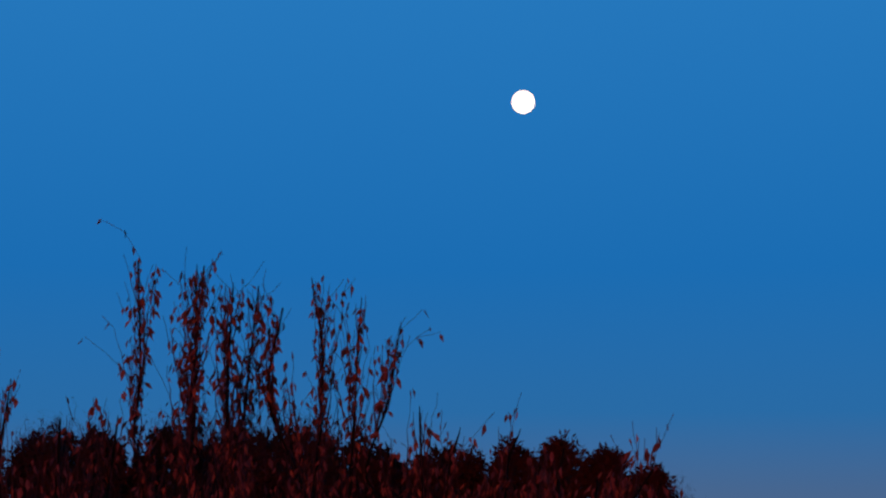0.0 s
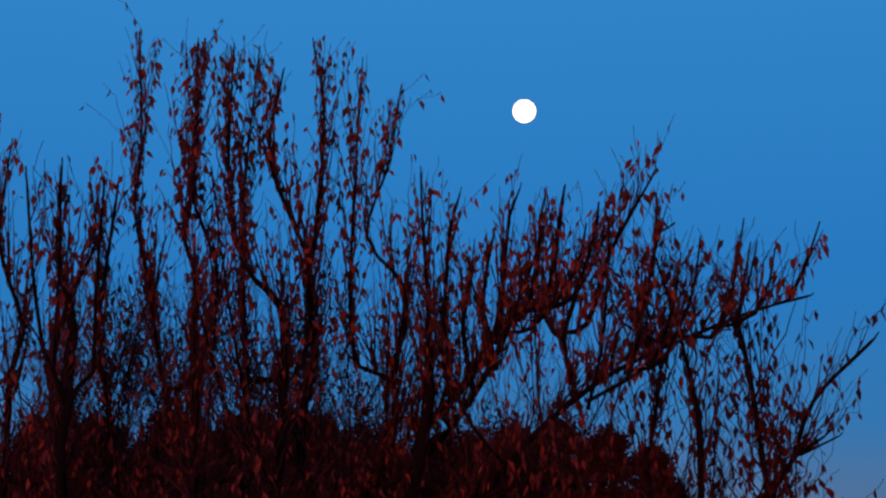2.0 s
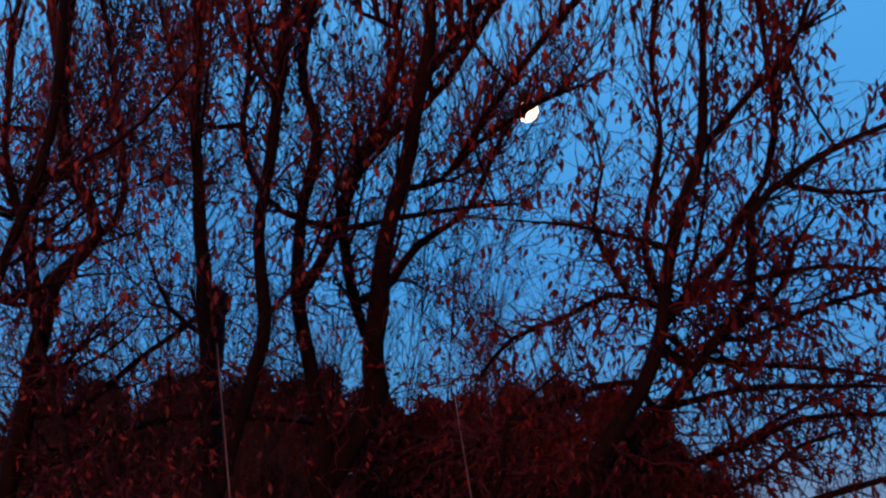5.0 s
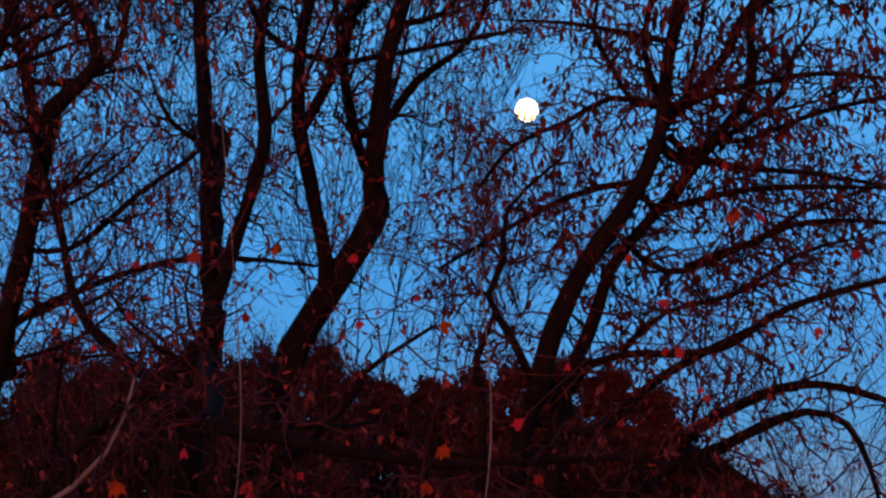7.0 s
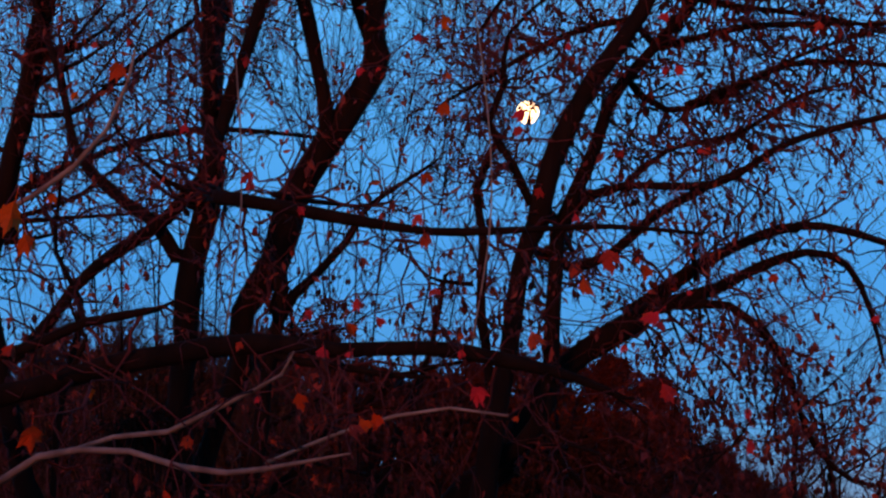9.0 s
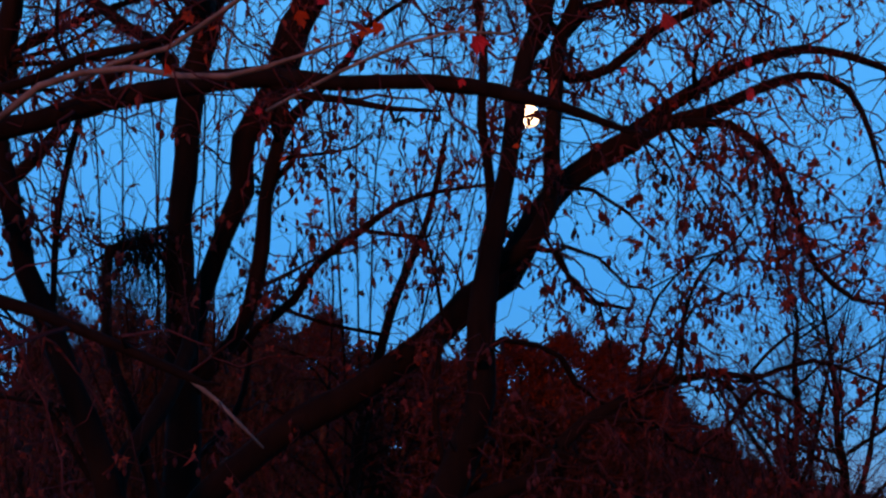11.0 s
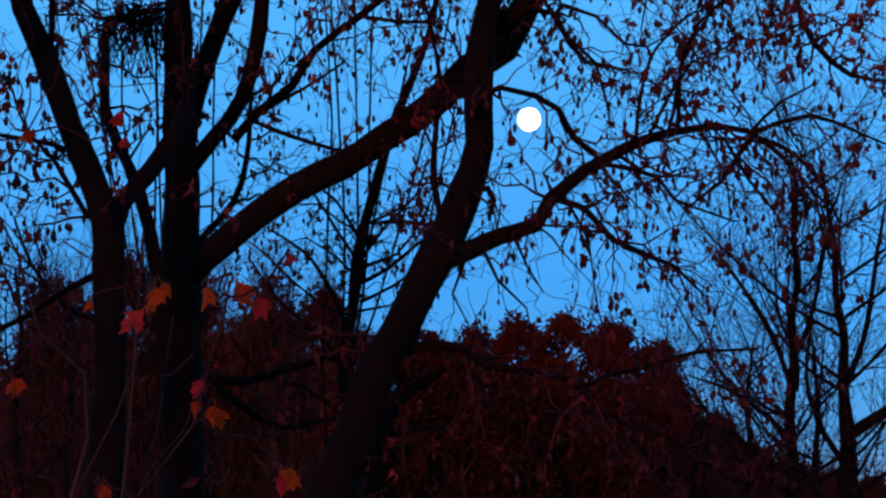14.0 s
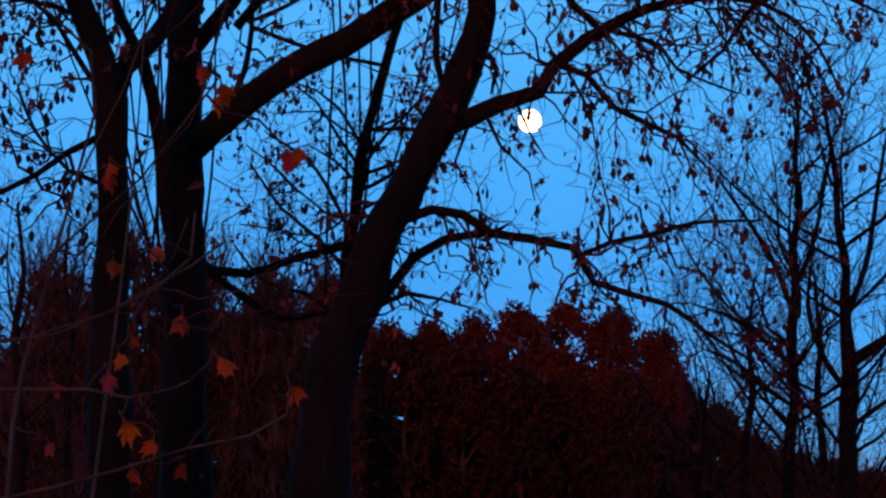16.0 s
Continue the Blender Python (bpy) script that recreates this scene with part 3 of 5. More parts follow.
limb('B', 'limb', 0.8, (1.77, 11.1, 11.22, 0.014), (1.91, 11.1, 11.29, 0.014), (2, 11.1, 11.49, 0.009), (2.04, 11.1, 11.7, 0.005))
limb('B', 'limb', 0.8, (2.05, 11.12, 11.35, 0.009), (2.12, 11.1, 11.37, 0.014), (2.23, 11.1, 11.6, 0.009), (2.32, 11.1, 11.86, 0.005))
limb('B', 'limb', 0.8, (1.13, 11.1, 10.94, 0.014), (1.25, 11.1, 10.95, 0.014), (1.4, 11.1, 11.31, 0.009), (1.46, 11.1, 11.67, 0.005))
limb('B', 'limb', 0.8, (0.87, 11.1, 10.7, 0.014), (0.96, 11.1, 11.06, 0.011), (1, 11.1, 11.49, 0.008), (1.02, 11.1, 11.81, 0.005))
limb('B', 'limb', 0.8, (1.66, 11.1, 11.2, 0.013), (1.77, 11.1, 11.22, 0.014), (1.88, 11.1, 11.52, 0.009), (1.93, 11.1, 11.74, 0.005))
limb('B', 'limb', 0.6, (1.39, 12.45, 6.36, 0.012), (1.6, 12.45, 6.16, 0.009), (1.82, 12.45, 5.97, 0.007), (1.96, 12.45, 5.72, 0.004))
limb('B', 'limb', 0.6, (1.42, 12.45, 6.38, 0.012), (1.53, 12.45, 6.08, 0.009), (1.7, 12.45, 5.79, 0.007), (1.84, 12.45, 5.58, 0.004))
limb('B', 'limb', 0.6, (1.24, 12.32, 6.3, 0.012), (1.24, 12.45, 6.3, 0.012), (1.35, 12.45, 6.08, 0.008), (1.49, 12.45, 5.83, 0.004))
limb('B', 'limb', 0.6, (2.06, 12.44, 6.17, 0.012), (1.93, 12.45, 6.19, 0.012), (1.96, 12.45, 5.87, 0.008), (2.02, 12.45, 5.58, 0.004))
limb('B', 'limb', 0.6, (2.18, 12.45, 6.01, 0.012), (2.1, 12.45, 5.72, 0.008), (2.13, 12.45, 5.43, 0.004))
limb('B', 'limb', 0.6, (1.19, 12.42, 6.33, 0.012), (1.12, 12.4, 6.35, 0.012), (1.34, 12.4, 6.2, 0.009), (1.48, 12.4, 5.94, 0.007), (1.45, 12.4, 5.64, 0.004))
limb('B', 'limb', 0.6, (1.63, 12.4, 6.37, 0.012), (1.63, 12.4, 6.12, 0.009), (1.53, 12.4, 5.86, 0.007), (1.47, 12.4, 5.68, 0.004))
limb('B', 'limb', 0.6, (1.92, 12.42, 6.29, 0.012), (1.96, 12.4, 6.39, 0.012), (2.06, 12.4, 6.09, 0.008), (2.02, 12.4, 5.79, 0.004))
# leaning tree with drooping limbs
limb('C', 'trunk', 0.25, (-0.72, 11.37, -0.15, 0.25), (-0.72, 11.32, 0.25, 0.213), (-0.72, 11.32, 1.46, 0.185), (-0.7, 11.35, 2.01, 0.162), (-0.61, 11.39, 2.58, 0.139), (-0.46, 11.42, 3.03, 0.121), (-0.27, 11.46, 3.46, 0.113), (-0.08, 11.49, 3.86, 0.107), (0.1, 11.52, 4.24, 0.098), (0.19, 11.55, 4.58, 0.089), (0.19, 11.6, 4.98, 0.087), (0.24, 11.62, 5.33, 0.074), (0.33, 11.66, 5.77, 0.061), (0.38, 11.69, 6.19, 0.058), (0.46, 11.72, 6.63, 0.059), (0.57, 11.79, 6.85, 0.066))
limb('C', 'limb', 1, (0.54, 11.77, 6.79, 0.064), (0.56, 11.62, 6.82, 0.069), (0.65, 11.61, 7.14, 0.065), (0.76, 11.6, 7.43, 0.062), (1, 11.59, 7.8, 0.055), (1.15, 11.67, 8.02, 0.052), (1.22, 11.67, 8.13, 0.052), (1.32, 11.66, 8.44, 0.049), (1.36, 11.64, 8.79, 0.042), (1.45, 11.63, 9.21, 0.039), (1.6, 11.62, 9.61, 0.036), (1.62, 11.61, 10.04, 0.029), (1.62, 11.59, 10.58, 0.022), (1.52, 11.57, 11.14, 0.014), (1.36, 11.59, 11.71, 0.007))
limb('C', 'limb', 0.9, (0.24, 11.84, 5.32, 0.055), (0.45, 11.84, 5.46, 0.055), (0.6, 11.84, 5.71, 0.055), (0.63, 11.82, 6.12, 0.052), (0.67, 11.81, 6.58, 0.049), (0.68, 11.85, 6.72, 0.049), (0.87, 11.84, 7.18, 0.046), (1.03, 11.83, 7.58, 0.042), (1.13, 11.89, 7.74, 0.039), (1.42, 11.89, 8.07, 0.036), (1.72, 11.89, 8.46, 0.032), (1.94, 11.88, 8.77, 0.029), (1.95, 11.87, 9.25, 0.029), (2.21, 11.88, 9.5, 0.025), (2.51, 11.89, 9.69, 0.022), (2.89, 11.91, 9.86, 0.015))
limb('C', 'limb', 1, (1.57, 11.89, 8.27, 0.034), (1.35, 12.11, 8.46, 0.04), (1.54, 12.11, 8.74, 0.037), (1.84, 12.11, 9.06, 0.033), (1.93, 12.13, 9.28, 0.03), (2.16, 12.13, 9.77, 0.022), (2.04, 12.09, 10.92, 0.019), (1.98, 12.14, 11.35, 0.011), (2.07, 12.13, 11.89, 0.006))
limb('C', 'limb', 0.7, (1.6, 11.62, 9.67, 0.026), (1.65, 11.93, 9.7, 0.026), (1.8, 11.96, 9.85, 0.026), (2, 12, 10.1, 0.022), (2.27, 12.05, 10.36, 0.019), (2.45, 12.1, 10.81, 0.015), (2.86, 12.17, 11.21, 0.011))
limb('C', 'limb', 1, (1.48, 12.08, 8.66, 0.026), (1.37, 12.07, 8.76, 0.026), (1.29, 12.07, 9.05, 0.022), (1.33, 12.08, 9.35, 0.022), (1.41, 12.08, 9.76, 0.019), (1.35, 12.09, 10.35, 0.015), (1.44, 12.09, 11.12, 0.011), (1.18, 12.12, 11.35, 0.008), (1.04, 12.13, 11.89, 0.004))
limb('C', 'limb', 0.8, (2.17, 11.88, 9.46, 0.018), (2.23, 11.97, 9.45, 0.018), (2.41, 11.97, 9.42, 0.018), (2.67, 11.98, 9.41, 0.015), (2.96, 11.97, 9.45, 0.011))
limb('C', 'limb', 1, (2.13, 12.13, 9.72, 0.015), (2.12, 11.93, 9.73, 0.015), (2.16, 11.85, 10.31, 0.015), (2.46, 11.81, 10.57, 0.011), (2.31, 11.83, 10.45, 0.011), (2.53, 11.81, 10.56, 0.007))
limb('C', 'limb', 0.8, (1.35, 12.17, 8.02, 0.029), (1.6, 12.17, 8.08, 0.026), (1.9, 12.16, 8.15, 0.022), (2.23, 12.15, 8.17, 0.018), (2.88, 12.15, 8.17, 0.011))
limb('C', 'limb', 1, (1.35, 12.17, 8.02, 0.026), (1.2, 12.15, 8.2, 0.026), (0.98, 12.15, 8.17, 0.026), (0.76, 12.16, 8.1, 0.022), (0.47, 12.18, 7.95, 0.018), (0.25, 12.2, 7.82, 0.015), (0, 12.22, 7.68, 0.011))
limb('C', 'limb', 0.8, (0.57, 11.79, 6.85, 0.039), (0.59, 11.87, 6.91, 0.039), (0.74, 11.92, 6.82, 0.035), (0.88, 11.93, 7, 0.032), (1.1, 11.96, 7.07, 0.028), (1.71, 12.07, 7.11, 0.025), (2.2, 12.13, 7.39, 0.025), (2.88, 12.24, 7.59, 0.022))
limb('C', 'limb', 0.7, (0.68, 11.83, 6.65, 0.042), (0.59, 11.91, 6.64, 0.042), (0.77, 11.98, 6.56, 0.035), (1.03, 12.04, 6.65, 0.032), (1.29, 12.11, 6.89, 0.029), (1.66, 12.21, 7.11, 0.025), (1.97, 12.28, 7.27, 0.018))
limb('C', 'limb', 0.9, (0.51, 11.61, 6.89, 0.031), (0.41, 11.58, 7.12, 0.027), (0.25, 11.54, 7.39, 0.024), (0.34, 11.51, 7.6, 0.021), (0.37, 11.47, 7.91, 0.014), (0.65, 11.43, 8.18, 0.01))
limb('C', 'limb', 0.6, (0.34, 11.84, 5.39, 0.034), (0.28, 11.81, 5.52, 0.034), (0.25, 11.81, 5.87, 0.034), (0.2, 11.81, 6.22, 0.031), (0.2, 11.81, 6.37, 0.028), (0.22, 11.81, 6.72, 0.028), (0.18, 11.82, 7.02, 0.024), (0.26, 11.82, 7.23, 0.018))
limb('C', 'limb', 0.8, (-0.08, 11.49, 3.86, 0.052), (0, 11.4, 3.88, 0.052), (0.11, 11.42, 3.92, 0.052), (0.28, 11.43, 4, 0.049), (0.52, 11.46, 4.08, 0.042), (0.6, 11.47, 4.23, 0.039), (0.8, 11.49, 4.4, 0.036), (1.04, 11.51, 4.54, 0.033), (1.31, 11.54, 4.64, 0.026), (1.58, 11.58, 4.69, 0.023), (1.82, 11.62, 4.66, 0.017), (2.16, 11.66, 4.77, 0.013), (2.65, 11.77, 4.61, 0.007))
limb('C', 'limb', 1, (0.6, 11.47, 4.23, 0.023), (0.61, 11.35, 4.22, 0.023), (0.8, 11.44, 4.17, 0.019), (0.97, 11.57, 4.01, 0.02), (1.14, 11.66, 3.95, 0.017), (1.35, 11.77, 3.88, 0.013), (1.53, 11.9, 3.74, 0.007))
limb('C', 'limb', 0.6, (0.19, 11.57, 4.71, 0.023), (0.19, 11.28, 4.76, 0.023), (0.31, 11.33, 4.86, 0.019), (0.52, 11.44, 4.84, 0.02), (0.66, 11.53, 4.78, 0.02), (0.75, 11.65, 4.64, 0.02), (0.93, 11.78, 4.52, 0.013))
limb('C', 'limb', 0.9, (0.8, 11.49, 4.4, 0.016), (0.89, 11.33, 4.41, 0.016), (1.23, 11.51, 4.37, 0.013), (1.34, 11.62, 4.26, 0.01), (1.7, 11.83, 4.17, 0.007))
limb('C', 'limb', 0.9, (1.18, 11.52, 4.59, 0.013), (1.27, 11.3, 4.59, 0.013), (1.34, 11.41, 4.87, 0.01), (1.39, 11.5, 5.09, 0.01), (1.6, 11.66, 5.41, 0.005))
limb('C', 'limb', 1, (1.44, 11.68, 4.23, 0.009), (1.6, 11.49, 4.34, 0.013), (1.76, 11.3, 4.57, 0.013), (1.97, 11.44, 4.52, 0.013), (2.17, 11.61, 4.39, 0.01), (2.34, 11.83, 4.17, 0.007))
limb('C', 'limb', 0.9, (0.49, 11.81, 5.47, 0.021), (0.67, 11.82, 5.44, 0.017), (0.74, 11.84, 5.28, 0.017), (0.85, 11.86, 5.15, 0.014), (1.05, 11.87, 5.11, 0.01))
limb('C', 'limb', 0.9, (-0.33, 11.48, 3.3, 0.035), (-0.25, 11.5, 3.34, 0.032), (-0.09, 11.52, 3.4, 0.032), (0.09, 11.56, 3.38, 0.029), (0.25, 11.61, 3.28, 0.026), (0.51, 11.67, 3.25, 0.026), (0.73, 11.72, 3.21, 0.026), (0.85, 11.79, 3.02, 0.023), (1.05, 11.84, 2.96, 0.02), (1.29, 11.89, 2.9, 0.017), (1.53, 11.97, 2.74, 0.013), (1.81, 12.06, 2.58, 0.007))
limb('C', 'limb', 0.5, (-0.55, 11.4, 2.77, 0.035), (-0.46, 11.56, 2.79, 0.035), (-0.34, 11.64, 2.96, 0.033), (-0.19, 11.74, 3.16, 0.03), (-0.01, 11.83, 3.28, 0.027), (0.22, 11.95, 3.34, 0.024))
limb('C', 'limb', 1, (0.77, 11.74, 3.15, 0.016), (0.76, 11.51, 3.14, 0.016), (0.93, 11.57, 3.22, 0.016), (1.17, 11.67, 3.28, 0.016), (1.45, 11.78, 3.37, 0.013), (1.84, 11.94, 3.41, 0.007))
limb('C', 'limb', 0.8, (-0.4, 11.55, 2.85, 0.019), (-0.24, 11.68, 2.94, 0.016), (-0.05, 11.86, 2.93, 0.01), (0.12, 12.02, 2.9, 0.007))
limb('C', 'limb', 0.9, (0.05, 11.51, 4.13, 0.021), (-0.02, 12, 4.16, 0.021), (-0.07, 11.96, 4.43, 0.021), (-0.05, 11.91, 4.81, 0.017), (-0.03, 11.88, 5.05, 0.014), (-0.11, 11.82, 5.45, 0.01), (-0.22, 11.77, 5.79, 0.007))
limb('C', 'limb', 1.2, (1.48, 12.08, 8.66, 0.029), (1.73, 12.15, 8.79, 0.026), (2, 12.23, 8.87, 0.022), (2.48, 12.37, 8.98, 0.019), (3.01, 12.54, 8.98, 0.011))
limb('C', 'limb', 1.3, (1.43, 12.11, 8.5, 0.026), (1.58, 12.19, 8.38, 0.026), (1.89, 12.29, 8.33, 0.022), (2.37, 12.44, 8.32, 0.019), (2.98, 12.64, 8.27, 0.011))
limb('C', 'limb', 1.2, (1.58, 12.19, 8.38, 0.022), (1.57, 12.12, 8.38, 0.022), (1.97, 12.26, 8.61, 0.022), (2.23, 12.36, 8.86, 0.022), (2.31, 12.42, 9.09, 0.019), (2.48, 12.49, 9.33, 0.011))
limb('C', 'limb', 1.3, (1.72, 12.17, 8.47, 0.018), (1.94, 12.11, 8.47, 0.018), (2.42, 12.31, 8.69, 0.019), (3.01, 12.56, 8.88, 0.015))
limb('C', 'limb', 1.3, (1.55, 12.35, 7.68, 0.021), (1.98, 12.2, 7.82, 0.022), (2.26, 12.32, 7.95, 0.022), (2.67, 12.49, 8.01, 0.019), (3.09, 12.68, 8.01, 0.015))
limb('C', 'limb', 1.6, (1.46, 12.11, 8.63, 0.022), (1.35, 12.08, 8.69, 0.022), (1.07, 12.18, 8.77, 0.022), (0.79, 12.32, 8.64, 0.019), (0.44, 12.48, 8.51, 0.015), (0.23, 12.64, 8.28, 0.011))
limb('C', 'limb', 1.4, (1.29, 12.1, 8.71, 0.018), (1.21, 12.08, 8.69, 0.018), (1.07, 12.17, 8.99, 0.018), (0.97, 12.24, 9.26, 0.015), (1.04, 12.33, 9.61, 0.011), (0.99, 12.41, 9.94, 0.008))
limb('C', 'limb', 1.3, (1.17, 11.89, 7.79, 0.022), (1.17, 12.21, 7.81, 0.022), (1.43, 12.32, 7.64, 0.022), (1.86, 12.42, 7.78, 0.019), (2.37, 12.53, 8.07, 0.015), (2.86, 12.65, 8.25, 0.011))
limb('C', 'limb', 1.3, (1.16, 11.97, 7.07, 0.022), (1.13, 12.3, 7.12, 0.022), (1.44, 12.38, 7.39, 0.018), (1.9, 12.5, 7.52, 0.019), (2.38, 12.61, 7.81, 0.015), (2.7, 12.7, 7.91, 0.008))
limb('C', 'limb', 0.3, (0.1, 11.52, 4.24, 0.023), (0.16, 11.35, 4.25, 0.023), (0.24, 11.49, 4.3, 0.02), (0.28, 11.63, 4.26, 0.017), (0.26, 11.83, 4.19, 0.01))
limb('C', 'limb', 0.45, (1.28, 11.32, 4.65, 0.012), (1.34, 11.4, 4.64, 0.013), (1.36, 11.4, 4.97, 0.011), (1.47, 11.4, 5.26, 0.009), (1.67, 11.4, 5.44, 0.007), (1.8, 11.4, 5.61, 0.005))
limb('C', 'limb', 0.45, (1.1, 11.5, 4.54, 0.013), (1.14, 11.5, 4.86, 0.011), (1.23, 11.5, 5.13, 0.009), (1.45, 11.5, 5.35, 0.007), (1.65, 11.5, 5.41, 0.005))
limb('C', 'limb', 0.45, (1.18, 11.52, 4.59, 0.013), (1.18, 11.6, 4.6, 0.013), (1.32, 11.6, 4.88, 0.01), (1.46, 11.6, 5.08, 0.008), (1.69, 11.6, 5.18, 0.005))
limb('C', 'limb', 0.45, (0.67, 11.82, 5.44, 0.013), (0.7, 11.7, 5.46, 0.013), (0.9, 11.7, 5.39, 0.011), (1.07, 11.7, 5.22, 0.009), (1.2, 11.7, 5.2, 0.007), (1.37, 11.7, 5.29, 0.005))
limb('C', 'limb', 0.45, (0.57, 11.8, 5.57, 0.013), (0.7, 11.8, 5.33, 0.011), (0.91, 11.8, 5.12, 0.009), (0.97, 11.8, 4.88, 0.007), (0.99, 11.8, 4.74, 0.005))
limb('C', 'limb', 0.45, (0.61, 11.83, 5.85, 0.013), (0.89, 11.9, 5.84, 0.013), (1.1, 11.9, 5.7, 0.01), (1.23, 11.9, 5.56, 0.008), (1.19, 11.9, 5.35, 0.005))
limb('C', 'limb', 0.45, (1.89, 11.63, 4.68, 0.013), (1.85, 12, 4.73, 0.013), (2.06, 12, 4.94, 0.009), (2.27, 12, 5.05, 0.005))
limb('C', 'limb', 0.25, (0.21, 11.4, 3.94, 0.011), (0.3, 11.4, 3.75, 0.009), (0.46, 11.4, 3.59, 0.006), (0.49, 11.4, 3.43, 0.004))
limb('C', 'limb', 0.25, (0.37, 11.48, 4.07, 0.011), (0.47, 11.48, 3.84, 0.007), (0.56, 11.48, 3.69, 0.004))
limb('C', 'limb', 0.25, (0, 11.4, 3.88, 0.011), (0.11, 11.56, 3.89, 0.011), (0.04, 11.56, 3.69, 0.007), (0.14, 11.56, 3.5, 0.004))
limb('C', 'limb', 0.25, (0.98, 11.5, 4.5, 0.011), (1.04, 11.64, 4.51, 0.011), (1.24, 11.64, 4.38, 0.007), (1.35, 11.64, 4.15, 0.004))
limb('C', 'limb', 0.25, (1.92, 11.88, 4.65, 0.01), (1.66, 11.72, 4.64, 0.011), (1.79, 11.72, 4.4, 0.009), (1.95, 11.72, 4.19, 0.006), (2.04, 11.72, 4.02, 0.004))
limb('C', 'limb', 0.25, (1.66, 11.72, 4.64, 0.011), (1.54, 11.8, 4.68, 0.011), (1.67, 11.8, 4.45, 0.007), (1.69, 11.8, 4.16, 0.004))
limb('C', 'limb', 0.25, (1.89, 11.63, 4.68, 0.011), (1.86, 11.88, 4.7, 0.011), (2.09, 11.88, 4.51, 0.009), (2.25, 11.88, 4.26, 0.006), (2.34, 11.88, 4.02, 0.004))
limb('C', 'limb', 0.25, (0.7, 11.48, 4.32, 0.011), (0.73, 11.96, 4.32, 0.011), (0.86, 11.96, 4.07, 0.007), (0.89, 11.96, 3.83, 0.004))
# slim tree behind the trunks
limb('D', 'trunk', 1, (-0.9, 16.18, -0.15, 0.088), (-0.9, 16.13, 0.25, 0.075), (-0.9, 16.13, 1.75, 0.065), (-0.83, 15.86, 3.58, 0.055), (-0.76, 15.78, 4.17, 0.051), (-0.67, 15.69, 4.76, 0.046), (-0.53, 15.62, 5.27, 0.042), (-0.39, 15.56, 5.72, 0.037), (-0.15, 15.48, 6.3, 0.028), (-0.01, 15.38, 6.98, 0.018))
limb('D', 'limb', 0.9, (-0.73, 15.76, 4.31, 0.018), (-0.48, 15.74, 4.44, 0.018), (-0.25, 15.71, 4.63, 0.014), (-0.02, 15.69, 4.81, 0.009))
limb('D', 'limb', 0.7, (-0.62, 15.69, 4.81, 0.018), (-0.34, 15.69, 4.82, 0.018), (-0.02, 15.69, 4.78, 0.009))
limb('D', 'limb', 0.8, (-0.71, 15.78, 4.17, 0.018), (-0.44, 15.76, 4.3, 0.014), (-0.11, 15.73, 4.53, 0.009))
limb('D', 'limb', 0.8, (-0.51, 15.61, 5.33, 0.018), (-1.08, 15.59, 5.45, 0.018), (-1.65, 15.56, 5.68, 0.018), (-1.42, 15.55, 5.77, 0.018), (-1.15, 15.53, 5.91, 0.014), (-0.87, 15.5, 6.09, 0.009))
limb('D', 'limb', 0.8, (-0.71, 15.73, 4.49, 0.014), (-0.9, 15.69, 4.76, 0.014), (-1.08, 15.66, 5.04, 0.009), (-1.27, 15.64, 5.18, 0.009))
limb('D', 'limb', 1.2, (-0.83, 15.85, 3.67, 0.018), (-1.08, 15.81, 3.94, 0.018), (-1.36, 15.78, 4.17, 0.014), (-1.59, 15.73, 4.49, 0.009))
limb('D', 'limb', 1.2, (-0.79, 15.81, 3.94, 0.018), (-0.99, 15.75, 4.35, 0.018), (-1.17, 15.72, 4.58, 0.014), (-1.45, 15.69, 4.76, 0.009))
limb('D', 'limb', 1.2, (-0.71, 15.73, 4.49, 0.014), (-0.48, 15.69, 4.81, 0.014), (-0.25, 15.66, 5.04, 0.009), (-0.16, 15.62, 5.31, 0.007))
limb('D', 'limb', 1.2, (-0.67, 15.71, 4.62, 0.014), (-0.9, 15.66, 4.99, 0.014), (-1.08, 15.64, 5.13, 0.009), (-1.36, 15.63, 5.22, 0.007))
limb('D', 'limb', 1, (-0.9, 15.9, 3.3, 0.023), (-1.17, 15.88, 3.49, 0.018), (-1.5, 15.86, 3.58, 0.014), (-1.73, 15.83, 3.85, 0.009))
limb('D', 'limb', 0.8, (-0.73, 15.75, 4.04, 0.014), (-1.01, 15.75, 4.14, 0.011), (-1.24, 15.75, 4.32, 0.008), (-1.47, 15.75, 4.28, 0.005))
limb('D', 'limb', 0.8, (-0.69, 15.75, 4.32, 0.014), (-0.92, 15.75, 4.56, 0.011), (-1.15, 15.75, 4.7, 0.008), (-1.34, 15.75, 4.65, 0.005))
limb('D', 'limb', 0.8, (-0.62, 15.75, 4.7, 0.014), (-0.88, 15.75, 4.84, 0.011), (-1.06, 15.75, 4.98, 0.008), (-1.44, 15.75, 4.96, 0.005))
limb('D', 'limb', 0.8, (-0.69, 15.75, 4.23, 0.014), (-1.05, 15.75, 3.95, 0.011), (-1.42, 15.75, 4, 0.008), (-1.7, 15.75, 4.04, 0.005))
limb('D', 'limb', 0.8, (-0.79, 15.82, 3.91, 0.014), (-0.82, 15.75, 3.9, 0.014), (-1.14, 15.75, 3.86, 0.009), (-1.51, 15.75, 4.09, 0.005))
limb('D', 'limb', 0.8, (-0.67, 15.75, 4.46, 0.014), (-0.41, 15.75, 4.56, 0.011), (-0.18, 15.75, 4.89, 0.008), (-0.09, 15.75, 5.17, 0.005))
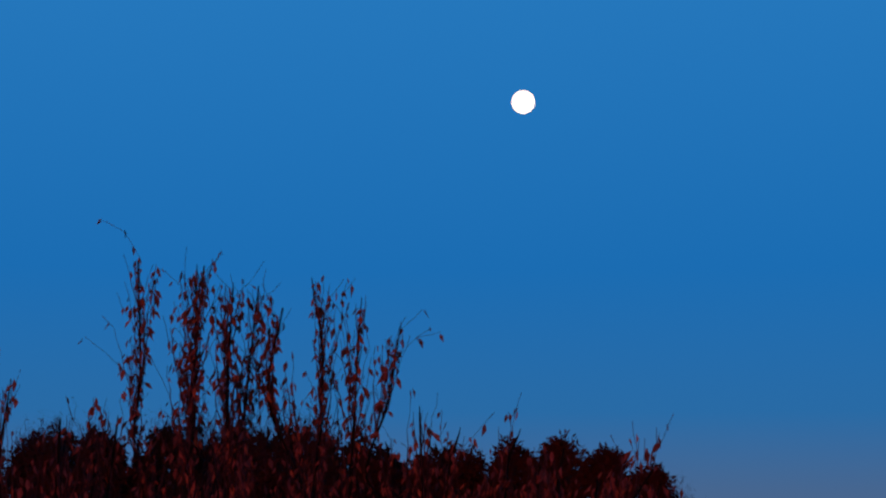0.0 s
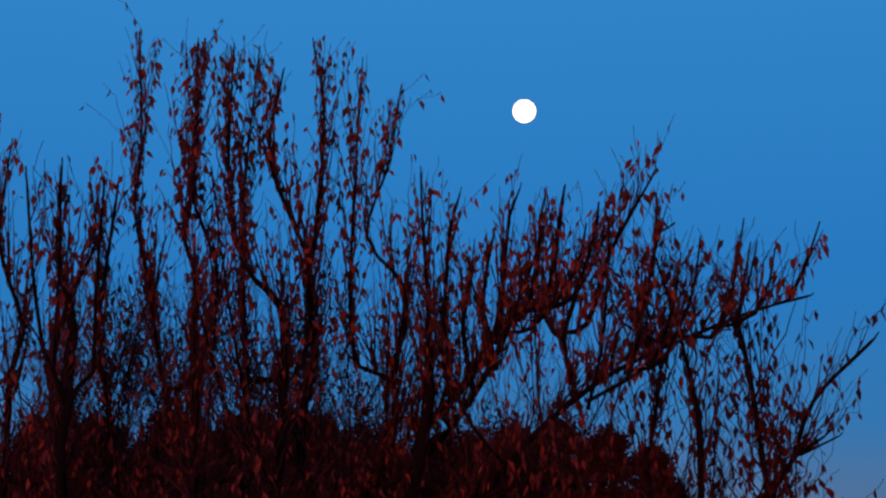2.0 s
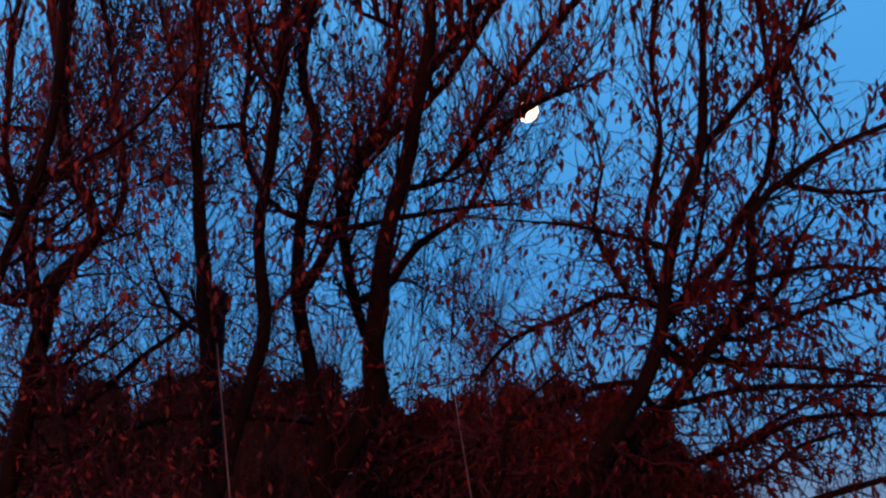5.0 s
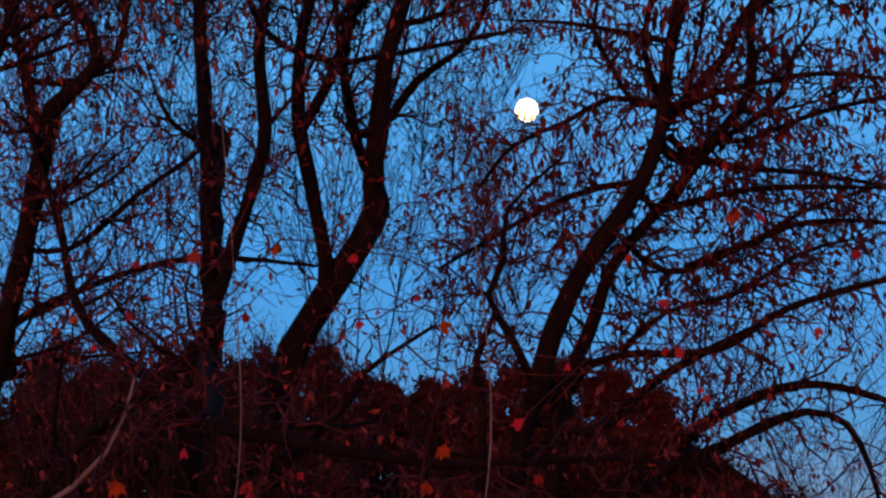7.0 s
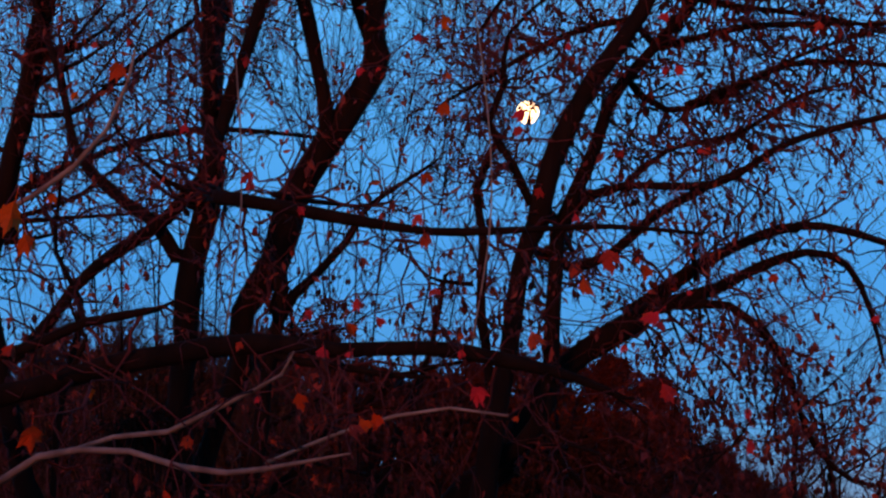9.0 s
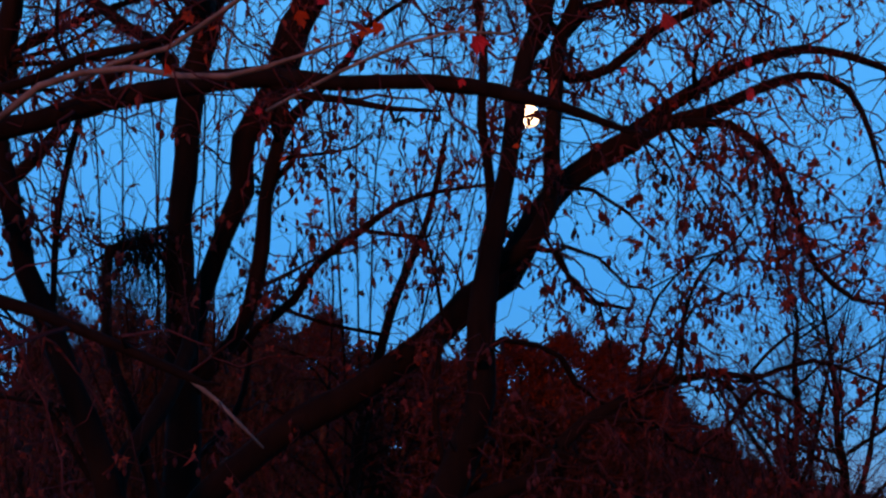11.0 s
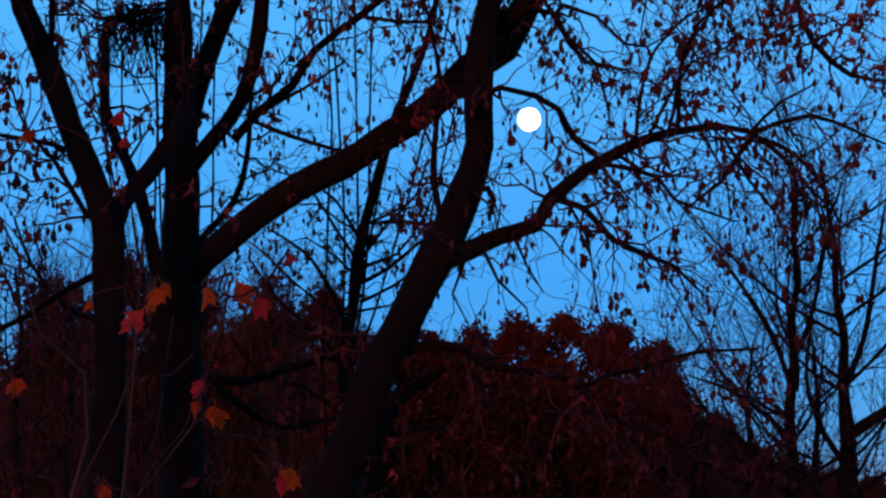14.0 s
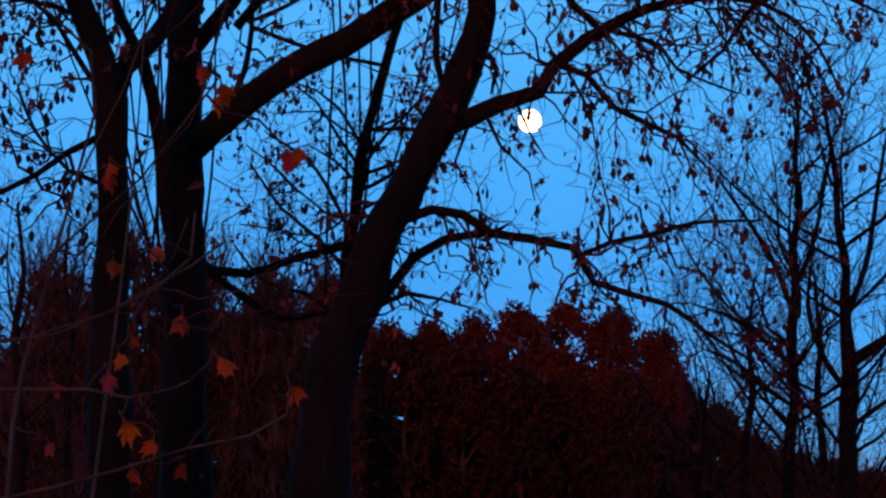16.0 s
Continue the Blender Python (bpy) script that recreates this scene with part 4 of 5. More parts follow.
limb('D', 'limb', 0.8, (-0.62, 15.69, 4.81, 0.014), (-0.6, 15.75, 4.84, 0.014), (-0.32, 15.75, 4.98, 0.009), (-0.13, 15.75, 5.22, 0.005))
limb('D', 'limb', 0.8, (-0.73, 15.75, 4.09, 0.014), (-0.46, 15.75, 4.14, 0.009), (-0.32, 15.75, 4.28, 0.005))
limb('D', 'limb', 0.8, (-1.18, 15.75, 4.28, 0.009), (-1.24, 15.75, 4.32, 0.014), (-1.48, 15.75, 4.56, 0.009), (-1.66, 15.75, 4.7, 0.005))
# near tree with horizontal limbs
limb('N', 'trunk', 0, (-2.81, 9.48, -0.15, 0.236), (-2.81, 9.43, 0.25, 0.201), (-2.81, 9.43, 1.68, 0.175), (-2.81, 8.89, 5.5, 0.13), (-2.78, 8.76, 6.4, 0.1), (-2.76, 8.61, 7.46, 0.05))
limb('N', 'limb', 0.45, (-2.81, 8.91, 5.32, 0.065), (-2.19, 8.89, 5.5, 0.055), (-1.84, 8.88, 5.58, 0.05), (-1.54, 8.86, 5.67, 0.05), (-1.24, 8.85, 5.73, 0.05), (-0.86, 8.85, 5.78, 0.045), (-0.48, 8.85, 5.75, 0.038), (-0.08, 8.85, 5.76, 0.035), (0.22, 8.86, 5.71, 0.035), (0.47, 8.87, 5.66, 0.03), (0.74, 8.88, 5.56, 0.015))
limb('N', 'limb', 0.8, (-2.81, 8.89, 5.5, 0.038), (-2.19, 8.86, 5.67, 0.03), (-1.84, 8.85, 5.77, 0.028), (-1.61, 8.84, 5.87, 0.025), (-1.34, 8.83, 5.92, 0.018))
limb('N', 'limb', 0.5, (-0.86, 8.85, 5.78, 0.023), (-0.68, 8.86, 5.7, 0.023), (-0.48, 8.86, 5.68, 0.02), (-0.26, 8.87, 5.64, 0.015), (-0.08, 8.87, 5.63, 0.008))
limb('N', 'limb', 0.5, (-1.66, 8.86, 5.67, 0.015), (-1.6, 8.85, 5.8, 0.013), (-1.64, 8.83, 5.88, 0.01))
limb('N', 'twig', 0.25, (-2.24, 7.35, 4.84, 0.024), (-1.55, 6.9, 5.09, 0.015), (-1.46, 6.83, 5.13, 0.014), (-1.31, 6.72, 5.21, 0.013), (-1.16, 6.63, 5.23, 0.012), (-0.98, 6.53, 5.22, 0.011), (-0.81, 6.44, 5.17, 0.01), (-0.66, 6.36, 5.15, 0.009), (-0.54, 6.29, 5.16, 0.008), (-0.41, 6.21, 5.18, 0.006), (-0.28, 6.13, 5.2, 0.003))
limb('N', 'twig', 0.3, (-1.19, 6.77, 5.24, 0.009), (-1.06, 6.66, 5.27, 0.009), (-0.86, 6.51, 5.28, 0.009), (-0.7, 6.37, 5.34, 0.008), (-0.57, 6.25, 5.39, 0.007), (-0.48, 6.16, 5.43, 0.005), (-0.44, 6.09, 5.49, 0.003))
limb('N', 'twig', 0.3, (-2.23, 7.22, 5.77, 0.02), (-1.59, 6.95, 6, 0.012), (-1.38, 6.86, 6.09, 0.009), (-1.24, 6.79, 6.17, 0.009), (-1.12, 6.72, 6.28, 0.007), (-1.04, 6.64, 6.42, 0.006), (-1.01, 6.59, 6.52, 0.004))
limb('N', 'twig', 0.3, (-0.61, 7.03, 5.2, 0.008), (-0.36, 6.86, 5.29, 0.007), (-0.17, 6.73, 5.34, 0.006), (0.01, 6.62, 5.36, 0.005), (0.19, 6.53, 5.33, 0.004))
limb('N', 'limb', 0.5, (-2.75, 8.95, 4.95, 0.034), (-2.1, 7.6, 4.7, 0.028), (-1.42, 6.6, 4.51, 0.024), (-1.28, 6.6, 4.47, 0.022), (-1.15, 6.6, 4.42, 0.02), (-0.98, 6.6, 4.35, 0.018), (-0.8, 6.6, 4.27, 0.015))
limb('N', 'twig', 0.15, (-1, 8.86, 5.73, 0.005), (-0.93, 8.9, 6.4, 0.004), (-0.98, 8.95, 7.2, 0.003), (-1.08, 9, 8.15, 0.0018))
limb('N', 'twig', 0.15, (0.1, 8.86, 5.72, 0.0045), (0.2, 8.9, 6.4, 0.0035), (0.16, 8.95, 7.1, 0.003), (0.04, 9, 7.9, 0.0018))
limb('N', 'twig', 0.3, (-0.8, 6.6, 4.27, 0.008), (-0.7, 6.6, 4.19, 0.006), (-0.63, 6.6, 4.12, 0.005), (-0.56, 6.6, 4.05, 0.002))
# slim upright tree
limb('E', 'trunk', 1.1, (3.59, 20.38, -0.15, 0.104), (3.59, 20.33, 0.25, 0.089), (3.59, 20.33, 1.44, 0.077), (3.56, 20.2, 2.38, 0.065), (3.62, 20.11, 2.96, 0.059), (3.58, 20.04, 3.49, 0.059), (3.63, 19.96, 4.02, 0.053), (3.6, 19.89, 4.49, 0.041), (3.68, 19.83, 4.96, 0.036), (3.63, 19.76, 5.43, 0.03), (3.66, 19.69, 5.9, 0.018), (3.57, 19.63, 6.31, 0.012))
limb('E', 'limb', 1, (3.62, 19.99, 3.78, 0.03), (3.41, 19.92, 4.31, 0.03), (3.17, 19.86, 4.72, 0.024), (2.88, 19.8, 5.13, 0.012))
limb('E', 'limb', 1, (3.6, 19.96, 4.02, 0.03), (3.82, 19.89, 4.55, 0.024), (3.94, 19.8, 5.13, 0.018), (4.03, 19.73, 5.66, 0.012))
limb('E', 'limb', 1, (3.6, 20.07, 3.26, 0.036), (3.29, 20.03, 3.55, 0.03), (2.93, 19.99, 3.78, 0.024), (2.58, 19.98, 3.9, 0.012))
limb('E', 'limb', 1, (3.6, 20.13, 2.85, 0.03), (3.35, 20.1, 3.02, 0.03), (2.99, 20.06, 3.31, 0.024), (2.7, 20.05, 3.43, 0.012))
# forked slim tree
limb('F', 'trunk', 1.1, (4.18, 20.38, -0.15, 0.159), (4.18, 20.33, 0.25, 0.136), (4.18, 20.33, 1.44, 0.118), (4.16, 20.2, 2.38, 0.101), (4.2, 20.08, 3.2, 0.089), (4.14, 19.99, 3.78, 0.059), (4.16, 19.93, 4.25, 0.047), (4.08, 19.86, 4.72, 0.041), (4.07, 19.79, 5.19, 0.036), (3.99, 19.73, 5.66, 0.024), (3.91, 19.65, 6.19, 0.012))
limb('F', 'limb', 0.6, (4.21, 20.06, 3.31, 0.071), (4.48, 20.04, 3.49, 0.065), (4.77, 20.01, 3.67, 0.053))
limb('F', 'limb', 1, (4.16, 19.99, 3.78, 0.036), (4.36, 19.92, 4.31, 0.03), (4.48, 19.82, 5.02, 0.024), (4.59, 19.73, 5.66, 0.012))
limb('F', 'limb', 1, (4.18, 20.11, 2.96, 0.036), (3.88, 20.05, 3.43, 0.03), (3.76, 19.98, 3.9, 0.024), (3.82, 19.89, 4.49, 0.012))
limb('F', 'limb', 1, (4.18, 20.16, 2.61, 0.036), (4.42, 20.14, 2.79, 0.03), (4.77, 20.1, 3.02, 0.018))
# sapling
limb('S', 'trunk', 0.15, (-1.04, 6.03, -0.15, 0.018), (-1.04, 5.98, 0.25, 0.015), (-1.03, 5.86, 0.98, 0.01), (-1.05, 5.77, 1.65, 0.007), (-1.01, 5.72, 1.98, 0.006), (-0.95, 5.69, 2.2, 0.005), (-0.89, 5.66, 2.41, 0.004), (-0.84, 5.63, 2.58, 0.004), (-0.85, 5.61, 2.73, 0.004), (-0.96, 5.6, 2.83, 0.003), (-1.01, 5.57, 3.01, 0.002), (-1.08, 5.55, 3.15, 0.001))
limb('S', 'twig', 0.2, (-1.12, 5.73, 1.93, 0.004), (-0.98, 5.73, 1.93, 0.004), (-0.86, 5.73, 1.93, 0.004), (-0.76, 5.73, 1.91, 0.003), (-0.66, 5.73, 1.93, 0.002), (-0.61, 5.72, 1.95, 0.001))
limb('S', 'twig', 0.2, (-1.15, 5.77, 1.65, 0.005), (-0.93, 5.76, 1.7, 0.005), (-0.78, 5.75, 1.74, 0.004), (-0.62, 5.75, 1.79, 0.004), (-0.47, 5.74, 1.82, 0.003), (-0.38, 5.73, 1.87, 0.001))
limb('S', 'twig', 0.2, (-1.01, 5.72, 1.99, 0.004), (-0.97, 5.71, 2.06, 0.004), (-0.81, 5.7, 2.11, 0.003), (-0.72, 5.69, 2.16, 0.003), (-0.61, 5.68, 2.22, 0.002), (-0.53, 5.68, 2.28, 0.001))
limb('S', 'twig', 0.2, (-1.08, 5.71, 2.04, 0.005), (-0.93, 5.71, 2.06, 0.004), (-0.81, 5.7, 2.11, 0.004), (-0.69, 5.69, 2.17, 0.004), (-0.61, 5.68, 2.24, 0.003), (-0.6, 5.67, 2.35, 0.002))
limb('S', 'twig', 0.1, (-0.93, 5.68, 2.26, 0.004), (-0.73, 5.66, 2.43, 0.003), (-0.59, 5.63, 2.61, 0.002), (-0.53, 5.6, 2.83, 0.002), (-0.51, 5.59, 2.91, 0.001))
limb('S', 'twig', 0.1, (-0.89, 5.66, 2.41, 0.003), (-0.77, 5.62, 2.64, 0.002), (-0.7, 5.6, 2.84, 0.002), (-0.69, 5.58, 2.96, 0.001))
limb('S', 'twig', 0.05, (-1.02, 5.95, 0.1, 0.008), (-0.98, 6.3, 1.4, 0.006), (-0.92, 6.55, 2.5, 0.004), (-0.9, 6.65, 3.25, 0.002))
# small bare trees of the thicket
limb('P', 'trunk', 0.8, (3.49, 22.66, -0.15, 0.081), (3.49, 22.61, 0.25, 0.069), (3.49, 22.61, 1.42, 0.06), (3.48, 22.46, 2.47, 0.053), (3.56, 22.36, 3.19, 0.04), (3.52, 22.28, 3.78, 0.027), (3.59, 22.18, 4.44, 0.013))
limb('Q', 'trunk', 0.8, (4.17, 21.46, -0.15, 0.085), (4.17, 21.41, 0.25, 0.072), (4.17, 21.41, 1.43, 0.063), (4.14, 21.27, 2.42, 0.05), (4.07, 21.18, 3.04, 0.038), (4.1, 21.09, 3.66, 0.031), (4.04, 20.98, 4.4, 0.013))
limb('R', 'trunk', 0.8, (3.12, 23.32, -0.15, 0.065), (3.12, 23.27, 0.25, 0.055), (3.12, 23.27, 1.41, 0.048), (3.15, 23.17, 2.16, 0.041), (3.08, 23.08, 2.77, 0.034), (3.15, 22.98, 3.45, 0.014))
limb('T', 'trunk', 0.7, (-5.08, 22.66, -0.15, 0.089), (-5.08, 22.61, 0.25, 0.076), (-5.08, 22.61, 1.42, 0.066), (-5.05, 22.43, 2.73, 0.06), (-5.11, 22.28, 3.78, 0.046), (-5.01, 22.16, 4.57, 0.033), (-5.08, 22.05, 5.36, 0.013))
limb('U', 'trunk', 0.7, (-4.74, 24.03, -0.15, 0.086), (-4.74, 23.98, 0.25, 0.074), (-4.74, 23.98, 1.41, 0.064), (-4.79, 23.78, 2.81, 0.057), (-4.72, 23.62, 3.93, 0.042), (-4.81, 23.5, 4.77, 0.028), (-4.74, 23.41, 5.4, 0.014))


def grow_tree(key, label, seed, bark_mat, leaf_mat, leaf_of, twig_of, category="tree", sprouts=0, crown_only=None, spires=0, reach=1.0):
    """A tree from its limbs; twig_of(z) gives the habit of the shoots and leaf_of(z) that of the leaves at that height."""
    rng = random.Random(seed)
    limbs = list(SKELETON[key])
    if crown_only:
        stem = [q for _, _, raw in limbs for q in smooth_line(raw, 0.2) if crown_only[0] < q[0].z < crown_only[1] and q[1] < 0.09]
    else:
        stem = smooth_line(limbs[0][2], 0.2)
        stem = stem[len(stem) // 6:]
    for i in range(sprouts):
        p, r = rng.choice(stem)
        a, ln = rng.uniform(0, 2 * math.pi), rng.uniform(0.7, 1.7) * reach
        flat = rng.uniform(0.5, 1.0) if not crown_only else rng.uniform(0.6, 1.2)
        side = Vector((math.cos(a), math.sin(a) * 0.6, 0)) * ln * flat
        lift = ln * (1.0 if not crown_only else rng.uniform(0.1, 0.8))
        line = [(*(p + side * t ** 0.8 + Vector((0.06 * math.sin(5 * t + i), 0, lift * t ** 1.25 + 0.06 * math.sin(4 * t + 2 * i)))), max(0.004, min(r * 0.5, 0.02) * (1.1 - t))) for t in (0, 0.25, 0.5, 0.75, 1)]
        limbs.append(("limb", 0.8, line))
    if spires:
        near_top = [q for _, _, raw in limbs for q in smooth_line(raw, 0.2) if 8.6 < q[0].z < 11.0 and q[1] < 0.07]
        for i in range(spires):
            p, r = rng.choice(near_top)
            ln = rng.uniform(0.9, 2.3)
            out = rng.uniform(-0.45, 0.45) * ln
            end_z = min(p.z + ln, (13.2 if -2.45 < p.x + out < -0.35 else 12.3 - 0.22 * max(0.0, 13.5 - p.y)) - rng.uniform(0, 0.7))
            if end_z < p.z + 0.3:
                continue
            limbs.append(("limb", 0.5, [(p.x + out * t ** 0.6, p.y + 0.2 * math.sin(i) * t, p.z + (end_z - p.z) * t, max(0.004, min(r * 0.5, 0.016) * (1.05 - t))) for t in (0, 0.2, 0.45, 0.7, 1)]))
    base = Vector(limbs[0][2][0][:3])
    tree = new("tree")
    tree.location = base
    tagged(tree, label, category, group="trees in front of the dusk sky")
    wood, leaves = Soup(), Soup()
    for kind, density, raw in limbs:
        line = smooth_line(raw, 0.14)
        line = [(p + Vector((noise.noise(p * 1.9), noise.noise(p * 1.9 + Vector((7, 0, 0))), 0)) * min(0.03, r * 0.5), r) for p, r in line]
        if 0.006 < line[-1][1] < 0.04 and kind != "trunk":
            (p0, _), (p1, r1) = line[-2], line[-1]
            way = (p1 - p0).normalized()
            line += [(p1 + way * r1 * 4, r1 * 0.6), (p1 + way * r1 * 8 + Vector((0, 0, r1 * 1.5)), 0.004)]
        tip = line[-1][0]
        one = Soup()
        one.tube(line, 10 if line[0][1] > 0.05 else 7, lump=0.28, seed=seed)
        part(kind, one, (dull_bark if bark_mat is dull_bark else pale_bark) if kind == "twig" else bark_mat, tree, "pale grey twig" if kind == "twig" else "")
        for i in range(1, len(line)):
            p, r = line[i]
            habit = twig_of(p.z)
            chance = density * habit["rate"] * (p - line[i - 1][0]).length * (1.0 if r < 0.05 else 0.45)
            while chance > 0:
                if rng.random() < chance:
                    along = (line[i][0] - line[i - 1][0]).normalized()
                    out = rand_dir(rng)
                    out = (out - along * out.dot(along) * 0.6).normalized()
                    d = (along * habit["along"] + out * habit["out"] + Vector((0, 0, habit["rise"]))).normalized()
                    rate, size, shape = leaf_of(p.z)
                    room = 9.0
                    if p.z > 10.3:
                        flat = math.hypot(tip.x - p.x, tip.y - p.y)
                        steep = tip.z - p.z > 1.3 * flat or flat < 0.1
                        room = tip.z - p.z - 0.02 if steep else 0.32
                    if room < 0.22:
                        chance -= 1
                        continue
                    shoot(wood, leaves, rng, p, d, min(room, rng.uniform(*habit["length"])), min(r * 0.7, habit["thick"]) * rng.uniform(0.6, 1.1),
                          habit["up"], habit["wiggle"], habit["fork"], rate, size, shape)
                chance -= 1
    part("brushwood", wood, twig_bark, tree, "thin dark upright twigs", kind="stuff")
    if leaves.f:
        part("crown", leaves, leaf_mat, tree, "sparse russet autumn leaves", smooth=False, kind="stuff")
    return tree


def mix(a, b, f):
    f = max(0.0, min(1.0, f))
    return a + (b - a) * f


def habit_main(z):
    """Straight upright shoots in the top, crooked spreading twigs lower down."""
    f = (z - 9.2) / 2.0
    return dict(rate=(17 if z > 6.8 else 18) + 15 * math.exp(-((z - 10.8) / 0.8) ** 2), along=mix(0.5, 0.75, f), out=mix(1.0, 0.45, f), rise=mix(0.15, 1.0, f), length=(mix(0.35, 0.25, f), mix(1.1, 1.0, f)),
                thick=0.012, up=mix(-0.01, 0.10, f), wiggle=mix(0.36, 0.11, f), fork=mix(0.32, 0.13, f))


def leaf_main(z):
    if z < 6.3:
        return 0.7, 0.066, "star"
    if z < 8.5:
        return 0.42, 0.066, "simple"
    return mix(0.34, 0.95, (z - 10.6) / 1.3), mix(0.07, 0.09, (z - 8.5) / 2), "long"


def habit_low(z):
    f = (z - 8.6) / 2.0
    return dict(rate=23 if 6.5 < z < 9 else 18, along=mix(0.5, 0.8, f), out=mix(1.0, 0.5, f), rise=mix(-0.3, 0.8, f), length=(0.3, mix(1.05, 1.3, f)),
                thick=0.011, up=mix(-0.06, 0.07, f), wiggle=mix(0.38, 0.16, f), fork=0.28)


def leaf_star(z):
    if z < 6.8:
        return 0.44, 0.064, "star"
    return mix(0.65, 0.8, (z - 9.5) / 1.5), mix(0.066, 0.09, (z - 7) / 3), "simple" if z < 8.5 else "long"


def leaf_near(z):
    return 0.22, 0.06, "simple"


def habit_near(z):
    return dict(habit_low(z), rate=12)


def habit_fine(z):
    return dict(habit_low(z), rate=15, length=(0.25, 0.8), thick=0.007)


def habit_slim(z):
    return dict(rate=11, along=0.6, out=0.85, rise=0.35, length=(0.3, 1.1), thick=0.010, up=0.03, wiggle=0.27, fork=0.26)


def leaf_slim(z):
    return 0.1, 0.06, "simple"


def habit_thicket(z):
    return dict(rate=6 if z < 6.8 else 10 if z < 9.0 else 7 if z < 9.9 else 16, along=0.6, out=0.7, rise=0.5, length=(0.3, 1.0), thick=0.008, up=0.05, wiggle=0.2, fork=0.2)


def leaf_thicket(z):
    return 0.22 if z < 9.9 else 0.5, 0.07, "simple"


# ---- ground ----
gs = Soup()
N = 60
xs = [math.copysign(abs(i / N) ** 3, i) * 4800 for i in range(-N, N + 1)]
for yv in xs:
    for xv in xs:
        far = math.hypot(xv, yv)
        gs.v.append(Vector((xv, yv, 0.06 * noise.noise(Vector((xv * 0.2, yv * 0.2, 0))) if far < 400 else 0.0)))
W = 2 * N + 1
for j in range(2 * N):
    for i in range(2 * N):
        gs.f.append((j * W + i, j * W + i + 1, (j + 1) * W + i + 1, (j + 1) * W + i))
ground = new("ground", gs.mesh("ground"))
ground.data.materials.append(ground_mat)
tagged(ground, "dark grass strewn with fallen leaves under the trees", "ground", kind="structure")

# ---- full moon ----
bm = bmesh.new()
bmesh.ops.create_icosphere(bm, subdivisions=4, radius=29)
me = bpy.data.meshes.new("moon")
bm.to_mesh(me)
bm.free()
me.shade_smooth()
moon = new("moon", me)
moon.location = (203.2, 4401.9, 1017.8)
moon.data.materials.append(moon_mat)
tagged(moon, "bright cream full moon in the clear dusk sky", "moon")


# ---- far wood: separate trees, each a trunk with limbs and a crown of leaf clumps ----
GAPS = [(Vector((-4.3, 131, 12.5)), Vector((-0.033, 1, 0.082)).normalized(), 0.75, 1.0), (Vector((-3.5, 131, 8.8)), Vector((-0.028, 1, 0.053)).normalized(), 1.7, 0.72),
        (Vector((9.2, 131, 14.2)), Vector((0.07, 1, 0.09)).normalized(), 0.9, 0.8)]


def in_gap(p, rng):
    """Thin spots in the wood where the low sky shows through all its rows."""
    for c, d, r, clear in GAPS:
        q = p - c
        if (q - d * q.dot(d)).length < r * (0.85 + 0.4 * noise.noise(p * 0.9)) and rng.random() < clear:
            return True
    return False


def far_tree(x, y, height, width, seed, mat, label, leaf=0.28, count=17000, bare=0.0, low=0.1):
    rng = random.Random(seed)
    tree = new("tree")
    tree.location = (x, y, 0)
    tagged(tree, label, "tree", group="far autumn wood")
    trunk = Soup()
    h = height
    line = [(Vector((x + 0.15 * math.sin(i * 1.3 + seed), y, -0.2 + h * 0.85 * i / 8)), 0.02 * h * (1 - i / 9.5)) for i in range(9)]
    trunk.tube(line, 8)
    tips = []
    for i in range(26):
        p, r = line[rng.randrange(2, 8)]
        a = rng.uniform(0, 2 * math.pi)
        ln = width * rng.uniform(0.25, 0.48)
        q = [(p + Vector((math.cos(a) * ln * t, math.sin(a) * ln * t, ln * (0.75 * t + 0.15 * math.sin(3 * t + i)))), r * 0.45 * (1 - 0.85 * t)) for t in (0, 0.25, 0.5, 0.75, 1)]
        trunk.tube(q, 5)
        tips.append(q[-1][0])
    part("trunk", trunk, grey_bark, tree)
    crown = Soup()
    lumps = []
    for i in range(105):
        a, e = rng.uniform(0, 2 * math.pi), rng.uniform(low, 1)
        rad = math.sqrt(max(0.02, 1 - max(0, (e - 0.35) / 0.65) ** 2.3)) * rng.uniform(0.55, 1.0)
        lumps.append((Vector((x + math.cos(a) * rad * width * 0.42, y + math.sin(a) * rad * width * 0.42, h * e * 0.93)), width * rng.uniform(0.085, 0.15)))
    for i in range(count):
        c, r = lumps[rng.randrange(len(lumps))]
        d = rand_dir(rng)
        p = c + d * r * rng.uniform(0.25, 1.12)
        if p.z < 0.3 or in_gap(p, rng):
            continue
        ax = (rand_dir(rng) + d * 0.5).normalized()
        sd = ax.cross(rand_dir(rng)).normalized()
        s = leaf * rng.uniform(0.5, 1.3)
        simple_leaf(crown, p, ax, sd, s * 1.5)
    if bare:
        wood = Soup()
        for i in range(int(bare)):
            c, r = lumps[rng.randrange(len(lumps))]
            p = c + rand_dir(rng) * r * 0.6
            shoot(wood, crown, rng, p, Vector((rng.uniform(-.4, .4), rng.uniform(-.4, .4), 1)), rng.uniform(0.9, 2.9), 0.03, 0.09, 0.28, 0.45, 0.6, leaf * 0.6, "simple", 0, 0.32)
        part("brushwood", wood, grey_bark, tree, kind="stuff")
    part("crown", crown, mat, tree, smooth=False, kind="stuff")
    return tree


